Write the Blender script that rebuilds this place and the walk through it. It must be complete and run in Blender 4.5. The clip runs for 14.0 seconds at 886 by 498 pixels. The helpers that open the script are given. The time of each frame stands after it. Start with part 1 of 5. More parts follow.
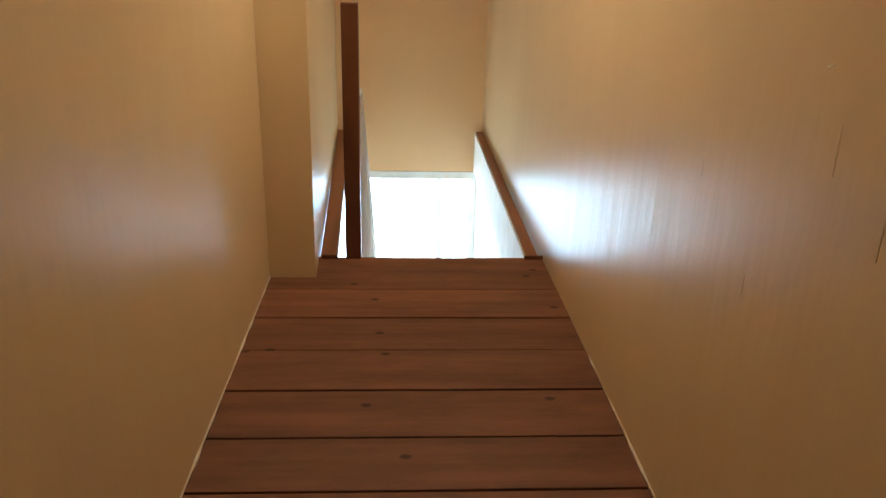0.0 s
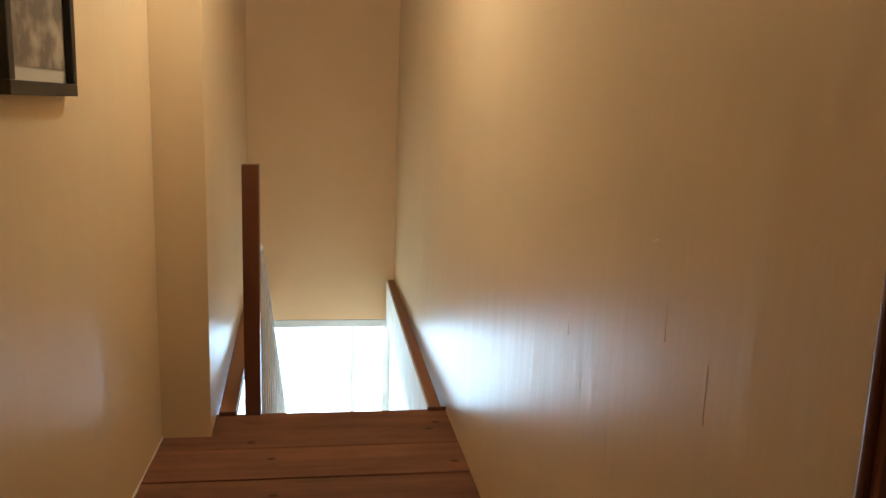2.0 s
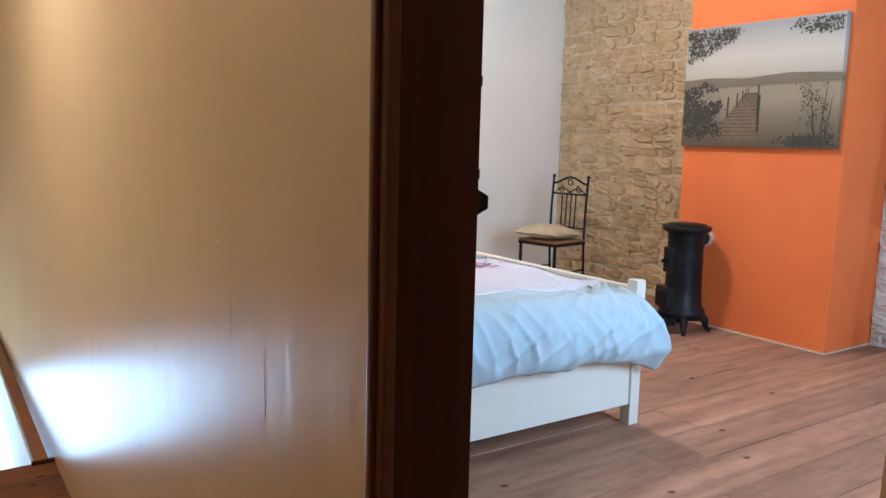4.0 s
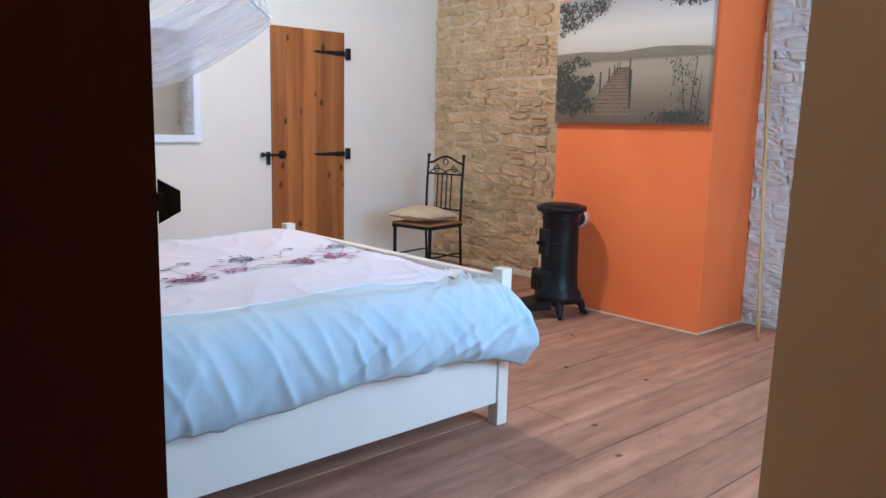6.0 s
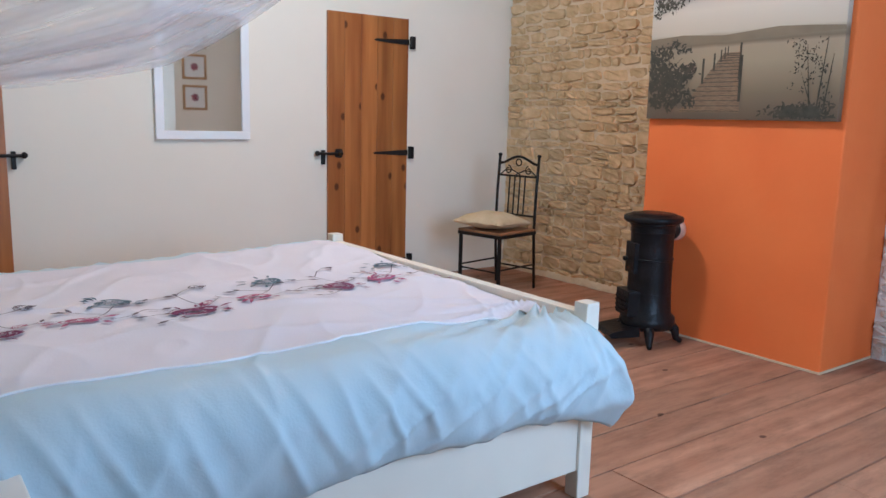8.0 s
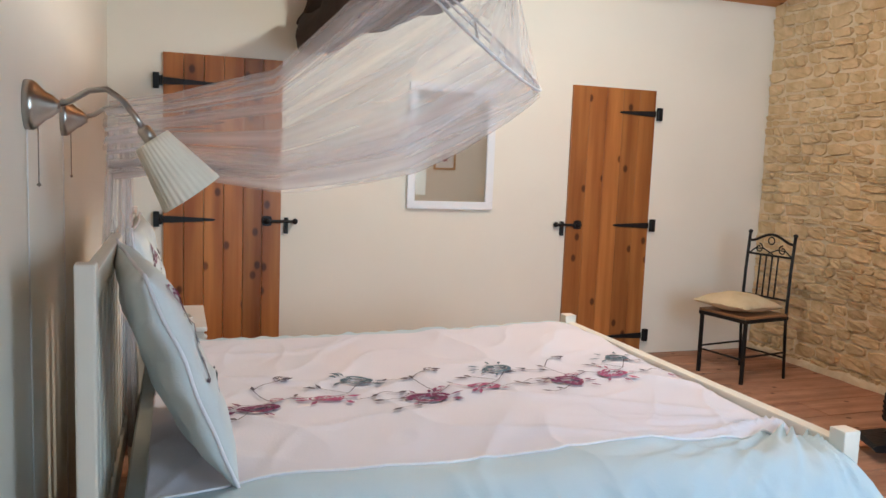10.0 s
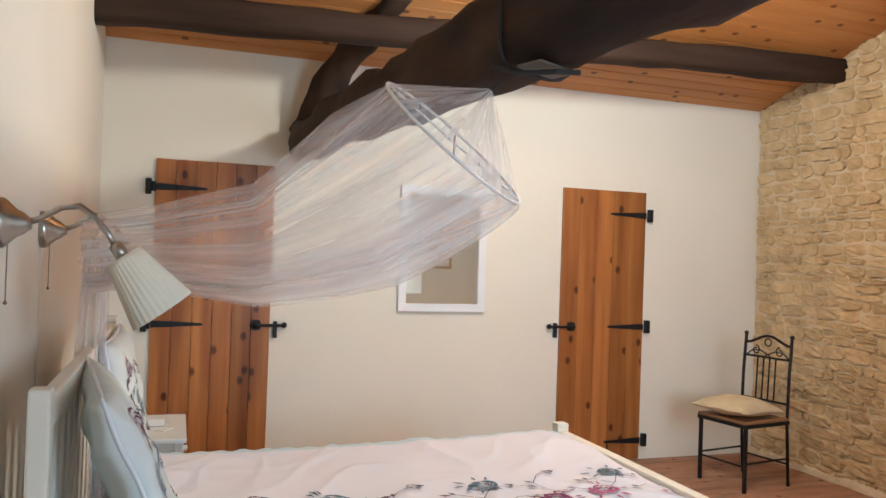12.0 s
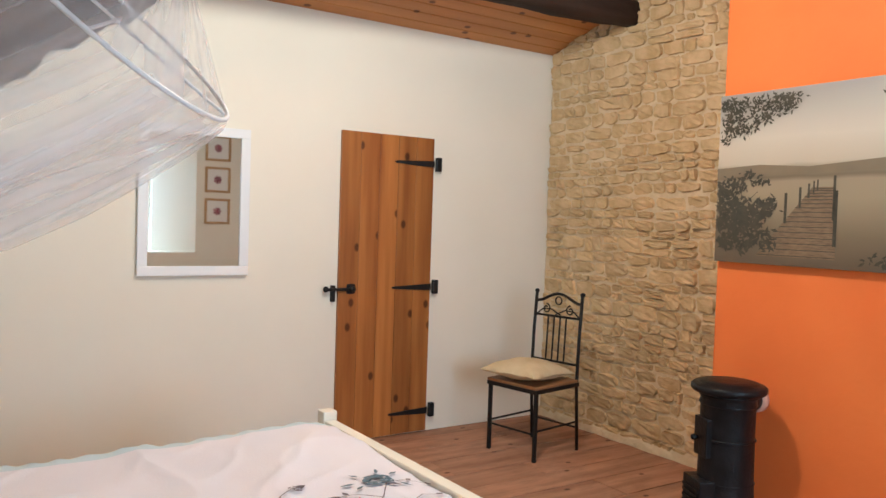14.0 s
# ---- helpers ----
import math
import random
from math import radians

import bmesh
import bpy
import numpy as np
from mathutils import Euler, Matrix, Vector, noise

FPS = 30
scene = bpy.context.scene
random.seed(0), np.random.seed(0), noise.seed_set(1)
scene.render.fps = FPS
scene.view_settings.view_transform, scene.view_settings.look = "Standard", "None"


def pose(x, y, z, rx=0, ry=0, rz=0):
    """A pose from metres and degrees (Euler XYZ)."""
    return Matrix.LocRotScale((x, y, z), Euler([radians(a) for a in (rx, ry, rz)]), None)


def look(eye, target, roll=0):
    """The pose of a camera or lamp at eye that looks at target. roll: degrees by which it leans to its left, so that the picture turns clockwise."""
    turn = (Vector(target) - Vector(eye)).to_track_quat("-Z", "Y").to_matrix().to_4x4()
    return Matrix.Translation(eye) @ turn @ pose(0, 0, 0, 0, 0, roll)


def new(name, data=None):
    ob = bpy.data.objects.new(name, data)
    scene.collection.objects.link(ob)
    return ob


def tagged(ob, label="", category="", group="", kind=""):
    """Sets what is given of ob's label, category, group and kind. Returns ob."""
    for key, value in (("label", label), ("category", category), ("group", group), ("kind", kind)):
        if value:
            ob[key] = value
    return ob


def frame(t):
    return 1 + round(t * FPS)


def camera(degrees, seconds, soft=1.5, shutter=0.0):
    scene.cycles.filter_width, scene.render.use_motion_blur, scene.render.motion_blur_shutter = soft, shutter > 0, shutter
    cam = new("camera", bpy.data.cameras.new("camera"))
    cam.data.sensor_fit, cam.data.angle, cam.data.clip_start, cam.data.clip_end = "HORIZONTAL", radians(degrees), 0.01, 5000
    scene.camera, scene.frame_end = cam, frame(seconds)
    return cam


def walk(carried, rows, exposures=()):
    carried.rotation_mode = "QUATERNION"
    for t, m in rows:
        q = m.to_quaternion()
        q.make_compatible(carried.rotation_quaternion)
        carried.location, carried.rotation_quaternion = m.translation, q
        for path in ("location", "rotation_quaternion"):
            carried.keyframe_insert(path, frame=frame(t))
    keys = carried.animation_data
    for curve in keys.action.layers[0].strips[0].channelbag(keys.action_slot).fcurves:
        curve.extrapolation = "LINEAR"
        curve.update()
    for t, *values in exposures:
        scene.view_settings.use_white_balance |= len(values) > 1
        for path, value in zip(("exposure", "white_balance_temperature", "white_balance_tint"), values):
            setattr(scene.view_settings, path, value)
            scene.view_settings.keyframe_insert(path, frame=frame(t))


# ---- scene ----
cam = camera(59.6, 14.0)
PATH = [
    (0, (0.284, 0.314, 1.269), (0.393, 2.178, 0.552), 1.5),
    (0.5, (0.286, 0.296, 1.293), (0.392, 2.197, 0.679), 1.4),
    (1, (0.297, 0.299, 1.316), (0.41, 2.228, 0.799), 1.6),
    (1.5, (0.339, 0.278, 1.33), (0.496, 2.225, 0.899), 1.7),
    (2, (0.392, 0.272, 1.33), (0.686, 2.217, 0.968), 1.9),
    (2.5, (0.43, 0.256, 1.316), (0.931, 2.167, 1.002), 1.8),
    (3, (0.463, 0.246, 1.308), (1.207, 2.08, 1.017), 1.8),
    (3.5, (0.506, 0.242, 1.3), (1.444, 1.985, 1.019), 1.6),
    (4.2, (0.539, 0.216, 1.293), (1.707, 1.816, 1.017), 1.4),
    (6.3, (0.985, 0.487, 1.284), (2.311, 1.949, 0.964), 1.3),
    (6.5, (1.045, 0.552, 1.279), (2.357, 2.026, 0.955), 1.3),
    (7, (1.156, 0.703, 1.292), (2.435, 2.205, 0.965), 1.3),
    (7.5, (1.247, 0.799, 1.278), (2.497, 2.326, 0.951), 1.4),
    (8, (1.354, 0.897, 1.278), (2.534, 2.478, 0.948), 1.4),
    (8.5, (1.395, 0.986, 1.282), (2.37, 2.699, 0.944), 1.4),
    (8.7, (1.392, 1.002, 1.295), (2.281, 2.761, 0.955), 1.5),
    (10.8, (1.357, 0.86, 1.493), (1.987, 2.755, 1.391), 1.9),
    (11, (1.356, 0.859, 1.501), (1.987, 2.756, 1.434), 1.9),
    (11.5, (1.374, 0.874, 1.509), (2.009, 2.771, 1.509), 2.0),
    (12, (1.436, 0.934, 1.482), (2.082, 2.827, 1.506), 2.0),
    (12.5, (1.541, 1.05, 1.467), (2.23, 2.927, 1.486), 2.0),
    (13, (1.643, 1.202, 1.476), (2.46, 3.028, 1.465), 2.0),
    (13.5, (1.75, 1.336, 1.462), (2.719, 3.086, 1.412), 1.9),
    (14, (1.895, 1.527, 1.474), (3.005, 3.189, 1.401), 1.9),
]
EXPOSURES = [(0, -0.15, 5550, 1), (1.1, -0.14, 5550, 1), (2.0, -0.36, 5500, 1), (3.0, -0.26, 5250, 3), (4.2, -0.02, 4750, 3), (6.3, -0.05, 4600, 4), (7.2, -0.22, 4650, 4), (8.7, -0.25, 5050, 5), (10.8, -0.1, 5600, 3), (14, -0.08, 5600, 3)]
walk(cam, [(t, look(eye, target, roll)) for t, eye, target, roll in PATH], EXPOSURES)

# ---- world, sun, large lights ----
world = bpy.data.worlds.new("world")
scene.world = world
world.use_nodes = True
wn = world.node_tree
sky = wn.nodes.new("ShaderNodeTexSky")
sky.sky_type, sky.sun_disc, sky.sun_elevation, sky.sun_rotation = "NISHITA", False, radians(50), radians(150)
wn.links.new(sky.outputs[0], wn.nodes["Background"].inputs[0])
wn.nodes["Background"].inputs[1].default_value = 0.12


def area_lamp(name, m, sx, sy, power, colour):
    d = bpy.data.lights.new(name, "AREA")
    d.shape, d.size, d.size_y, d.energy, d.color = "RECTANGLE", sx, sy, power, colour
    ob = new(name, d)
    ob.matrix_world = m
    return ob


def bulb_lamp(name, at, power, colour, radius=0.03):
    d = bpy.data.lights.new(name, "POINT")
    d.energy, d.color, d.shadow_soft_size = power, colour, radius
    ob = new(name, d)
    ob.location = at
    return ob


WIN_X0, WIN_X1, WIN_Z0, WIN_Z1 = 2.75, 4.35, 0.95, 2.25
area_lamp("window_daylight", look((3.55, -0.13, 1.6), (3.6, 3.0, 1.45)), 1.50, 1.24, 78, (0.74, 0.87, 1.0))
bulb_lamp("sconce_bulb_light", (1.36, 3.0, 1.36), 1.3, (1.0, 0.66, 0.33))
bulb_lamp("sconce_bulb_light", (1.36, 3.72, 1.36), 1.3, (1.0, 0.66, 0.33))
bulb_lamp("ceiling_lamp_light", (3.50, 3.85, 2.90), 150, (1.0, 0.88, 0.72), 0.12)
bulb_lamp("landing_lamp_light", (0.35, 2.9, 2.38), 37, (1.0, 0.92, 0.78), 0.10)

# ---- materials ----


def mat(name, colour, rough=0.6, metal=0.0, colour2=None, scale=6.0, stretch=(1, 1, 1), bump=0.0, bump_scale=40.0, spec=0.5, rand=0.0, detail=6.0, contrast=(0.3, 0.7), bump_stretch=None):
    """Base colour that wanders between two tones at two scales, with a fine relief."""
    m = bpy.data.materials.new(name)
    m.use_nodes = True
    nt = m.node_tree
    bsdf = nt.nodes["Principled BSDF"]
    bsdf.inputs["Roughness"].default_value, bsdf.inputs["Metallic"].default_value = rough, metal
    bsdf.inputs["Specular IOR Level"].default_value = spec
    tc = nt.nodes.new("ShaderNodeTexCoord")
    mp = nt.nodes.new("ShaderNodeMapping")
    mp.inputs["Scale"].default_value = stretch
    nt.links.new(tc.outputs["Object"], mp.inputs[0])
    c2 = colour2 or tuple(c * 0.82 for c in colour)
    n1 = nt.nodes.new("ShaderNodeTexNoise")
    n1.inputs["Scale"].default_value, n1.inputs["Detail"].default_value = scale, detail
    nt.links.new(mp.outputs[0], n1.inputs["Vector"])
    ramp = nt.nodes.new("ShaderNodeValToRGB")
    ramp.color_ramp.elements[0].position, ramp.color_ramp.elements[1].position = contrast
    ramp.color_ramp.elements[0].color, ramp.color_ramp.elements[1].color = (*c2, 1), (*colour, 1)
    nt.links.new(n1.outputs[0], ramp.inputs[0])
    out = ramp.outputs[0]
    if rand:
        oi = nt.nodes.new("ShaderNodeObjectInfo")
        hs = nt.nodes.new("ShaderNodeHueSaturation")
        mr = nt.nodes.new("ShaderNodeMapRange")
        mr.inputs["To Min"].default_value, mr.inputs["To Max"].default_value = 1 - rand, 1 + rand
        nt.links.new(oi.outputs["Random"], mr.inputs["Value"])
        nt.links.new(mr.outputs[0], hs.inputs["Value"])
        nt.links.new(out, hs.inputs["Color"])
        out = hs.outputs[0]
    nt.links.new(out, bsdf.inputs["Base Color"])
    if bump:
        n2 = nt.nodes.new("ShaderNodeTexNoise")
        n2.inputs["Scale"].default_value, n2.inputs["Detail"].default_value = bump_scale, 5
        mp2 = nt.nodes.new("ShaderNodeMapping")
        mp2.inputs["Scale"].default_value = bump_stretch or stretch
        nt.links.new(tc.outputs["Object"], mp2.inputs[0])
        nt.links.new(mp2.outputs[0], n2.inputs["Vector"])
        bp = nt.nodes.new("ShaderNodeBump")
        bp.inputs["Strength"].default_value, bp.inputs["Distance"].default_value = bump, 0.01
        nt.links.new(n2.outputs[0], bp.inputs["Height"])
        nt.links.new(bp.outputs[0], bsdf.inputs["Normal"])
    return m


def wood(name, light, dark, axis, thin="y", rough=0.5, knots=True, rand=0.12, grain=14.0, spec=0.4, knot_scale=3.0, stain=0.0, knot=1.0):
    """Planed timber with grain along one axis, and dark knots."""
    st = [grain, grain, grain]
    st["xyz".index(axis)] = 0.7
    m = mat(name, light, rough, 0, dark, 1.0, tuple(st), 0.15, 3.0, spec, rand, 8.0, (0.32, 0.72))
    if knots:
        nt = m.node_tree
        bsdf = nt.nodes["Principled BSDF"]
        old = bsdf.inputs["Base Color"].links[0].from_socket
        tc = nt.nodes.new("ShaderNodeTexCoord")
        oi = nt.nodes.new("ShaderNodeObjectInfo")
        add = nt.nodes.new("ShaderNodeVectorMath")
        mul = nt.nodes.new("ShaderNodeVectorMath")
        mul.operation = "SCALE"
        mul.inputs["Scale"].default_value = 37.0
        nt.links.new(oi.outputs["Random"], mul.inputs[0])
        nt.links.new(tc.outputs["Object"], add.inputs[0])
        nt.links.new(mul.outputs[0], add.inputs[1])
        sp, cb = nt.nodes.new("ShaderNodeSeparateXYZ"), nt.nodes.new("ShaderNodeCombineXYZ")
        nt.links.new(add.outputs[0], sp.inputs[0])
        wide = [k for k in range(3) if k not in ("xyz".index(axis), "xyz".index(thin))][0]
        for k, (source, factor) in enumerate((("xyz".index(axis), 1.0), (wide, 1.5))):
            mu = nt.nodes.new("ShaderNodeMath")
            mu.operation = "MULTIPLY"
            mu.inputs[1].default_value = factor
            nt.links.new(sp.outputs[source], mu.inputs[0])
            nt.links.new(mu.outputs[0], cb.inputs[k])
        vo = nt.nodes.new("ShaderNodeTexVoronoi")
        vo.voronoi_dimensions = "2D"
        vo.inputs["Scale"].default_value = knot_scale
        nt.links.new(cb.outputs[0], vo.inputs["Vector"])
        r = nt.nodes.new("ShaderNodeValToRGB")
        r.color_ramp.elements[0].position, r.color_ramp.elements[1].position = 0.05 * knot, 0.09 * knot
        r.color_ramp.elements[0].color, r.color_ramp.elements[1].color = (0.16, 0.09, 0.06, 1), (1, 1, 1, 1)
        nt.links.new(vo.outputs["Distance"], r.inputs[0])
        mx = nt.nodes.new("ShaderNodeMix")
        mx.data_type, mx.blend_type = "RGBA", "MULTIPLY"
        mx.inputs[0].default_value = 0.85
        nt.links.new(old, mx.inputs[6])
        nt.links.new(r.outputs[0], mx.inputs[7])
        done = mx.outputs[2]
        if stain:
            nz = nt.nodes.new("ShaderNodeTexNoise")
            nz.inputs["Scale"].default_value, nz.inputs["Detail"].default_value, nz.inputs["Roughness"].default_value = 1.0, 10, 0.72
            ms = nt.nodes.new("ShaderNodeMapping")
            ms.inputs["Scale"].default_value = tuple(4.0 if k == axis else 13.0 for k in "xyz")
            nt.links.new(add.outputs[0], ms.inputs[0])
            nt.links.new(ms.outputs[0], nz.inputs["Vector"])
            rr = nt.nodes.new("ShaderNodeValToRGB")
            rr.color_ramp.elements[0].position, rr.color_ramp.elements[1].position = 0.34, 0.56
            rr.color_ramp.elements[0].color, rr.color_ramp.elements[1].color = (1 - stain, 1 - stain, 1 - stain, 1), (1, 1, 1, 1)
            nt.links.new(nz.outputs[0], rr.inputs[0])
            m2 = nt.nodes.new("ShaderNodeMix")
            m2.data_type, m2.blend_type = "RGBA", "MULTIPLY"
            m2.inputs[0].default_value = 1.0
            nt.links.new(done, m2.inputs[6])
            nt.links.new(rr.outputs[0], m2.inputs[7])
            done = m2.outputs[2]
        nt.links.new(done, bsdf.inputs["Base Color"])
    return m


M_GLOSS = mat("cream_satin_paint", (0.74, 0.565, 0.33), 0.33, 0, (0.69, 0.515, 0.295), 1.5, (1, 1, 0.4), 0.40, 10, 0.20, bump_stretch=(1, 1, 0.2))
M_APRON = mat("cream_matt_paint", (0.80, 0.55, 0.30), 0.6, 0, (0.75, 0.505, 0.27), 1.5, (1, 1, 1), 0.15, 12, 0.3)
M_WHITE = mat("white_wall_paint", (0.83, 0.79, 0.685), 0.75, 0, (0.79, 0.75, 0.645), 1.3, (1, 1, 1), 0.12, 14, 0.3)
M_ORANGE = mat("orange_plaster", (0.80, 0.20, 0.045), 0.7, 0, (0.74, 0.165, 0.035), 2.2, (1, 1, 1), 0.9, 4, 0.3)
M_LOWER = mat("white_lower_wall", (0.85, 0.83, 0.78), 0.7)
M_FLOOR = wood("worn_floor_board", (0.235, 0.098, 0.046), (0.135, 0.052, 0.025), "x", "z", 0.6, True, 0.12, 11.0, 0.35, 2.0, 0.28, 0.45)
M_FLOOR_B = wood("bare_floor_board", (0.52, 0.295, 0.185), (0.34, 0.17, 0.10), "x", "z", 0.62, True, 0.13, 13.0, 0.35, 1.7, 0.30, 0.45)
M_UNDER = mat("dark_gap", (0.03, 0.018, 0.012), 0.9)
M_PINE = wood("varnished_knotty_pine", (0.50, 0.205, 0.052), (0.25, 0.078, 0.018), "z", "y", 0.38, True, 0.24, 11.0, knot=1.15)
M_PINE_CEIL = wood("pine_ceiling_board", (0.56, 0.25, 0.075), (0.42, 0.17, 0.045), "x", "z", 0.45, True, 0.08, 9.0)
M_DARK = wood("dark_stained_frame", (0.085, 0.024, 0.007), (0.060, 0.016, 0.005), "z", "y", 0.8, False, 0.03, 10.0, 0.02)
M_CASING = wood("brown_stained_casing", (0.18, 0.060, 0.018), (0.11, 0.035, 0.010), "z", "y", 0.4, False, 0.05, 18.0)
M_POST = wood("reddish_stained_pine", (0.16, 0.055, 0.02), (0.10, 0.032, 0.012), "z", "y", 0.42, False, 0.05, 16.0)
M_TRIM = wood("reddish_stained_trim", (0.33, 0.13, 0.05), (0.22, 0.08, 0.03), "y", "z", 0.45, False, 0.05, 16.0)
M_BEAM = mat("old_dark_oak", (0.046, 0.024, 0.014), 0.8, 0, (0.016, 0.008, 0.005), 2.0, (3, 1.0, 3), 0.9, 6, 0.3, bump_stretch=(3, 0.8, 3))
M_PURLIN = mat("dark_oak_purlin", (0.050, 0.027, 0.017), 0.8, 0, (0.022, 0.011, 0.007), 2.0, (0.6, 4, 4), 0.8, 6, 0.3)
M_IRON = mat("black_iron", (0.012, 0.012, 0.013), 0.5, 0.3, (0.006, 0.006, 0.007), 20, bump=0.2, bump_scale=90)
M_STOVE = mat("black_cast_iron", (0.012, 0.012, 0.014), 0.38, 0.0, (0.005, 0.005, 0.006), 14, bump=0.25, bump_scale=60, spec=0.22)
M_STONE = mat("sandstone_block", (0.70, 0.54, 0.33), 0.92, 0, (0.53, 0.385, 0.205), 11, (1, 1, 1), 1.0, 28, 0.2, 0.12)
M_MORTAR = mat("sandy_mortar", (0.74, 0.63, 0.45), 0.95, 0, (0.62, 0.50, 0.33), 11, (1, 1, 1), 1.0, 30, 0.2)
M_STONE_W = mat("whitewashed_stone", (0.77, 0.74, 0.69), 0.9, 0, (0.56, 0.49, 0.40), 8, (1, 1, 1), 1.0, 26, 0.2)
M_MORTAR_W = mat("whitewashed_mortar", (0.78, 0.75, 0.70), 0.95, 0, (0.70, 0.66, 0.60), 9, (1, 1, 1), 1.0, 30, 0.2)
M_BED = mat("cream_bed_paint", (0.80, 0.76, 0.66), 0.4, 0, (0.76, 0.71, 0.61), 3, bump=0.05, bump_scale=30)
M_TABLE = mat("white_bedside_paint", (0.80, 0.79, 0.75), 0.4, 0, (0.76, 0.75, 0.71), 3, bump=0.05, bump_scale=30)
M_CUSHION = mat("cream_velvet", (0.66, 0.55, 0.35), 0.9, 0, (0.58, 0.47, 0.28), 12, bump=0.3, bump_scale=90)
M_SEAT = mat("brown_wood_seat", (0.33, 0.17, 0.07), 0.5, 0, (0.23, 0.11, 0.045), 6, (1, 12, 1))
M_SILVER = mat("brushed_nickel", (0.46, 0.43, 0.39), 0.32, 1.0, (0.40, 0.37, 0.33), 20)
M_SHADE = mat("pleated_cream_fabric", (0.78, 0.70, 0.56), 0.85, 0, (0.72, 0.64, 0.50), 8)
M_CORD = mat("cord", (0.25, 0.21, 0.16), 0.8)
M_BAMBOO = mat("bamboo", (0.55, 0.36, 0.13), 0.45, 0, (0.46, 0.28, 0.09), 5, (1, 1, 0.4))
M_MIRFRAME = mat("white_mirror_frame", (0.82, 0.84, 0.86), 0.4, 0, (0.79, 0.81, 0.83), 4)
M_MIRROR = mat("silvered_glass", (0.86, 0.88, 0.90), 0.02, 1.0, (0.86, 0.88, 0.90))
M_BLACKFRAME = mat("black_frame", (0.012, 0.011, 0.011), 0.35, 0, (0.008, 0.008, 0.008))
M_PAPER = mat("print_paper", (0.62, 0.57, 0.46), 0.6)
M_SEPIA = mat("sepia_print", (0.42, 0.35, 0.24), 0.6, 0, (0.16, 0.12, 0.08), 14, (1, 1, 1), contrast=(0.4, 0.62))
M_OAKFRAME = mat("light_wood_frame", (0.50, 0.31, 0.14), 0.5, 0, (0.42, 0.25, 0.11), 8)
M_RED = mat("crimson_print", (0.35, 0.03, 0.06), 0.7, 0, (0.12, 0.02, 0.06), 40)
M_DUVET_BLUE = mat("pale_blue_cotton", (0.53, 0.635, 0.69), 0.85, 0, (0.48, 0.59, 0.655), 2.5, bump=0.12, bump_scale=130)
M_DUVET_LILAC = mat("pale_lilac_cotton", (0.70, 0.68, 0.74), 0.85, 0, (0.67, 0.65, 0.715), 2.5, bump=0.12, bump_scale=130)
M_PILLOW = mat("white_blue_pillowcase", (0.66, 0.70, 0.69), 0.85, 0, (0.59, 0.64, 0.63), 2.5, bump=0.12, bump_scale=130)
M_PIPING = mat("white_piping", (0.82, 0.82, 0.84), 0.7)
M_PLUM = mat("plum_embroidery", (0.22, 0.03, 0.11), 0.8, 0, (0.11, 0.015, 0.06), 60)
M_PINK = mat("rose_embroidery", (0.42, 0.10, 0.20), 0.8, 0, (0.25, 0.05, 0.12), 60)
M_SLATE = mat("slate_embroidery", (0.12, 0.19, 0.24), 0.8, 0, (0.06, 0.09, 0.12), 60)
M_STEM = mat("grey_embroidery", (0.12, 0.09, 0.11), 0.8)
M_ROPE = mat("black_rope", (0.015, 0.013, 0.012), 0.8)
M_PLATE = mat("dull_metal_plate", (0.10, 0.08, 0.065), 0.5, 0.4)
M_FLUE = mat("white_flue_collar", (0.72, 0.42, 0.30), 0.7)
M_TREAD = mat("pale_stair_tread", (0.55, 0.42, 0.28), 0.5)


def net_material():
    m = bpy.data.materials.new("white_tulle")
    m.use_nodes = True
    nt = m.node_tree
    nt.nodes.remove(nt.nodes["Principled BSDF"])
    out = nt.nodes["Material Output"]
    tr, df, tl = nt.nodes.new("ShaderNodeBsdfTransparent"), nt.nodes.new("ShaderNodeBsdfDiffuse"), nt.nodes.new("ShaderNodeBsdfTranslucent")
    df.inputs[0].default_value = tl.inputs[0].default_value = (0.82, 0.765, 0.755, 1)
    a, b = nt.nodes.new("ShaderNodeMixShader"), nt.nodes.new("ShaderNodeMixShader")
    a.inputs[0].default_value = 0.45
    nt.links.new(df.outputs[0], a.inputs[1])
    nt.links.new(tl.outputs[0], a.inputs[2])
    uv = nt.nodes.new("ShaderNodeUVMap")
    mp = nt.nodes.new("ShaderNodeMapping")
    mp.inputs["Scale"].default_value = (22, 0.8, 1)
    nz = nt.nodes.new("ShaderNodeTexNoise")
    nz.inputs["Scale"].default_value, nz.inputs["Detail"].default_value = 1.0, 2.5
    mr = nt.nodes.new("ShaderNodeMapRange")
    mr.inputs["From Min"].default_value, mr.inputs["From Max"].default_value = 0.35, 0.7
    mr.inputs["To Min"].default_value, mr.inputs["To Max"].default_value = 0.10, 0.52
    nt.links.new(uv.outputs[0], mp.inputs[0])
    nt.links.new(mp.outputs[0], nz.inputs["Vector"])
    nt.links.new(nz.outputs[0], mr.inputs["Value"])
    nt.links.new(mr.outputs[0], b.inputs[0])
    nt.links.new(tr.outputs[0], b.inputs[1])
    nt.links.new(a.outputs[0], b.inputs[2])
    nt.links.new(b.outputs[0], out.inputs[0])
    return m


M_NET = net_material()


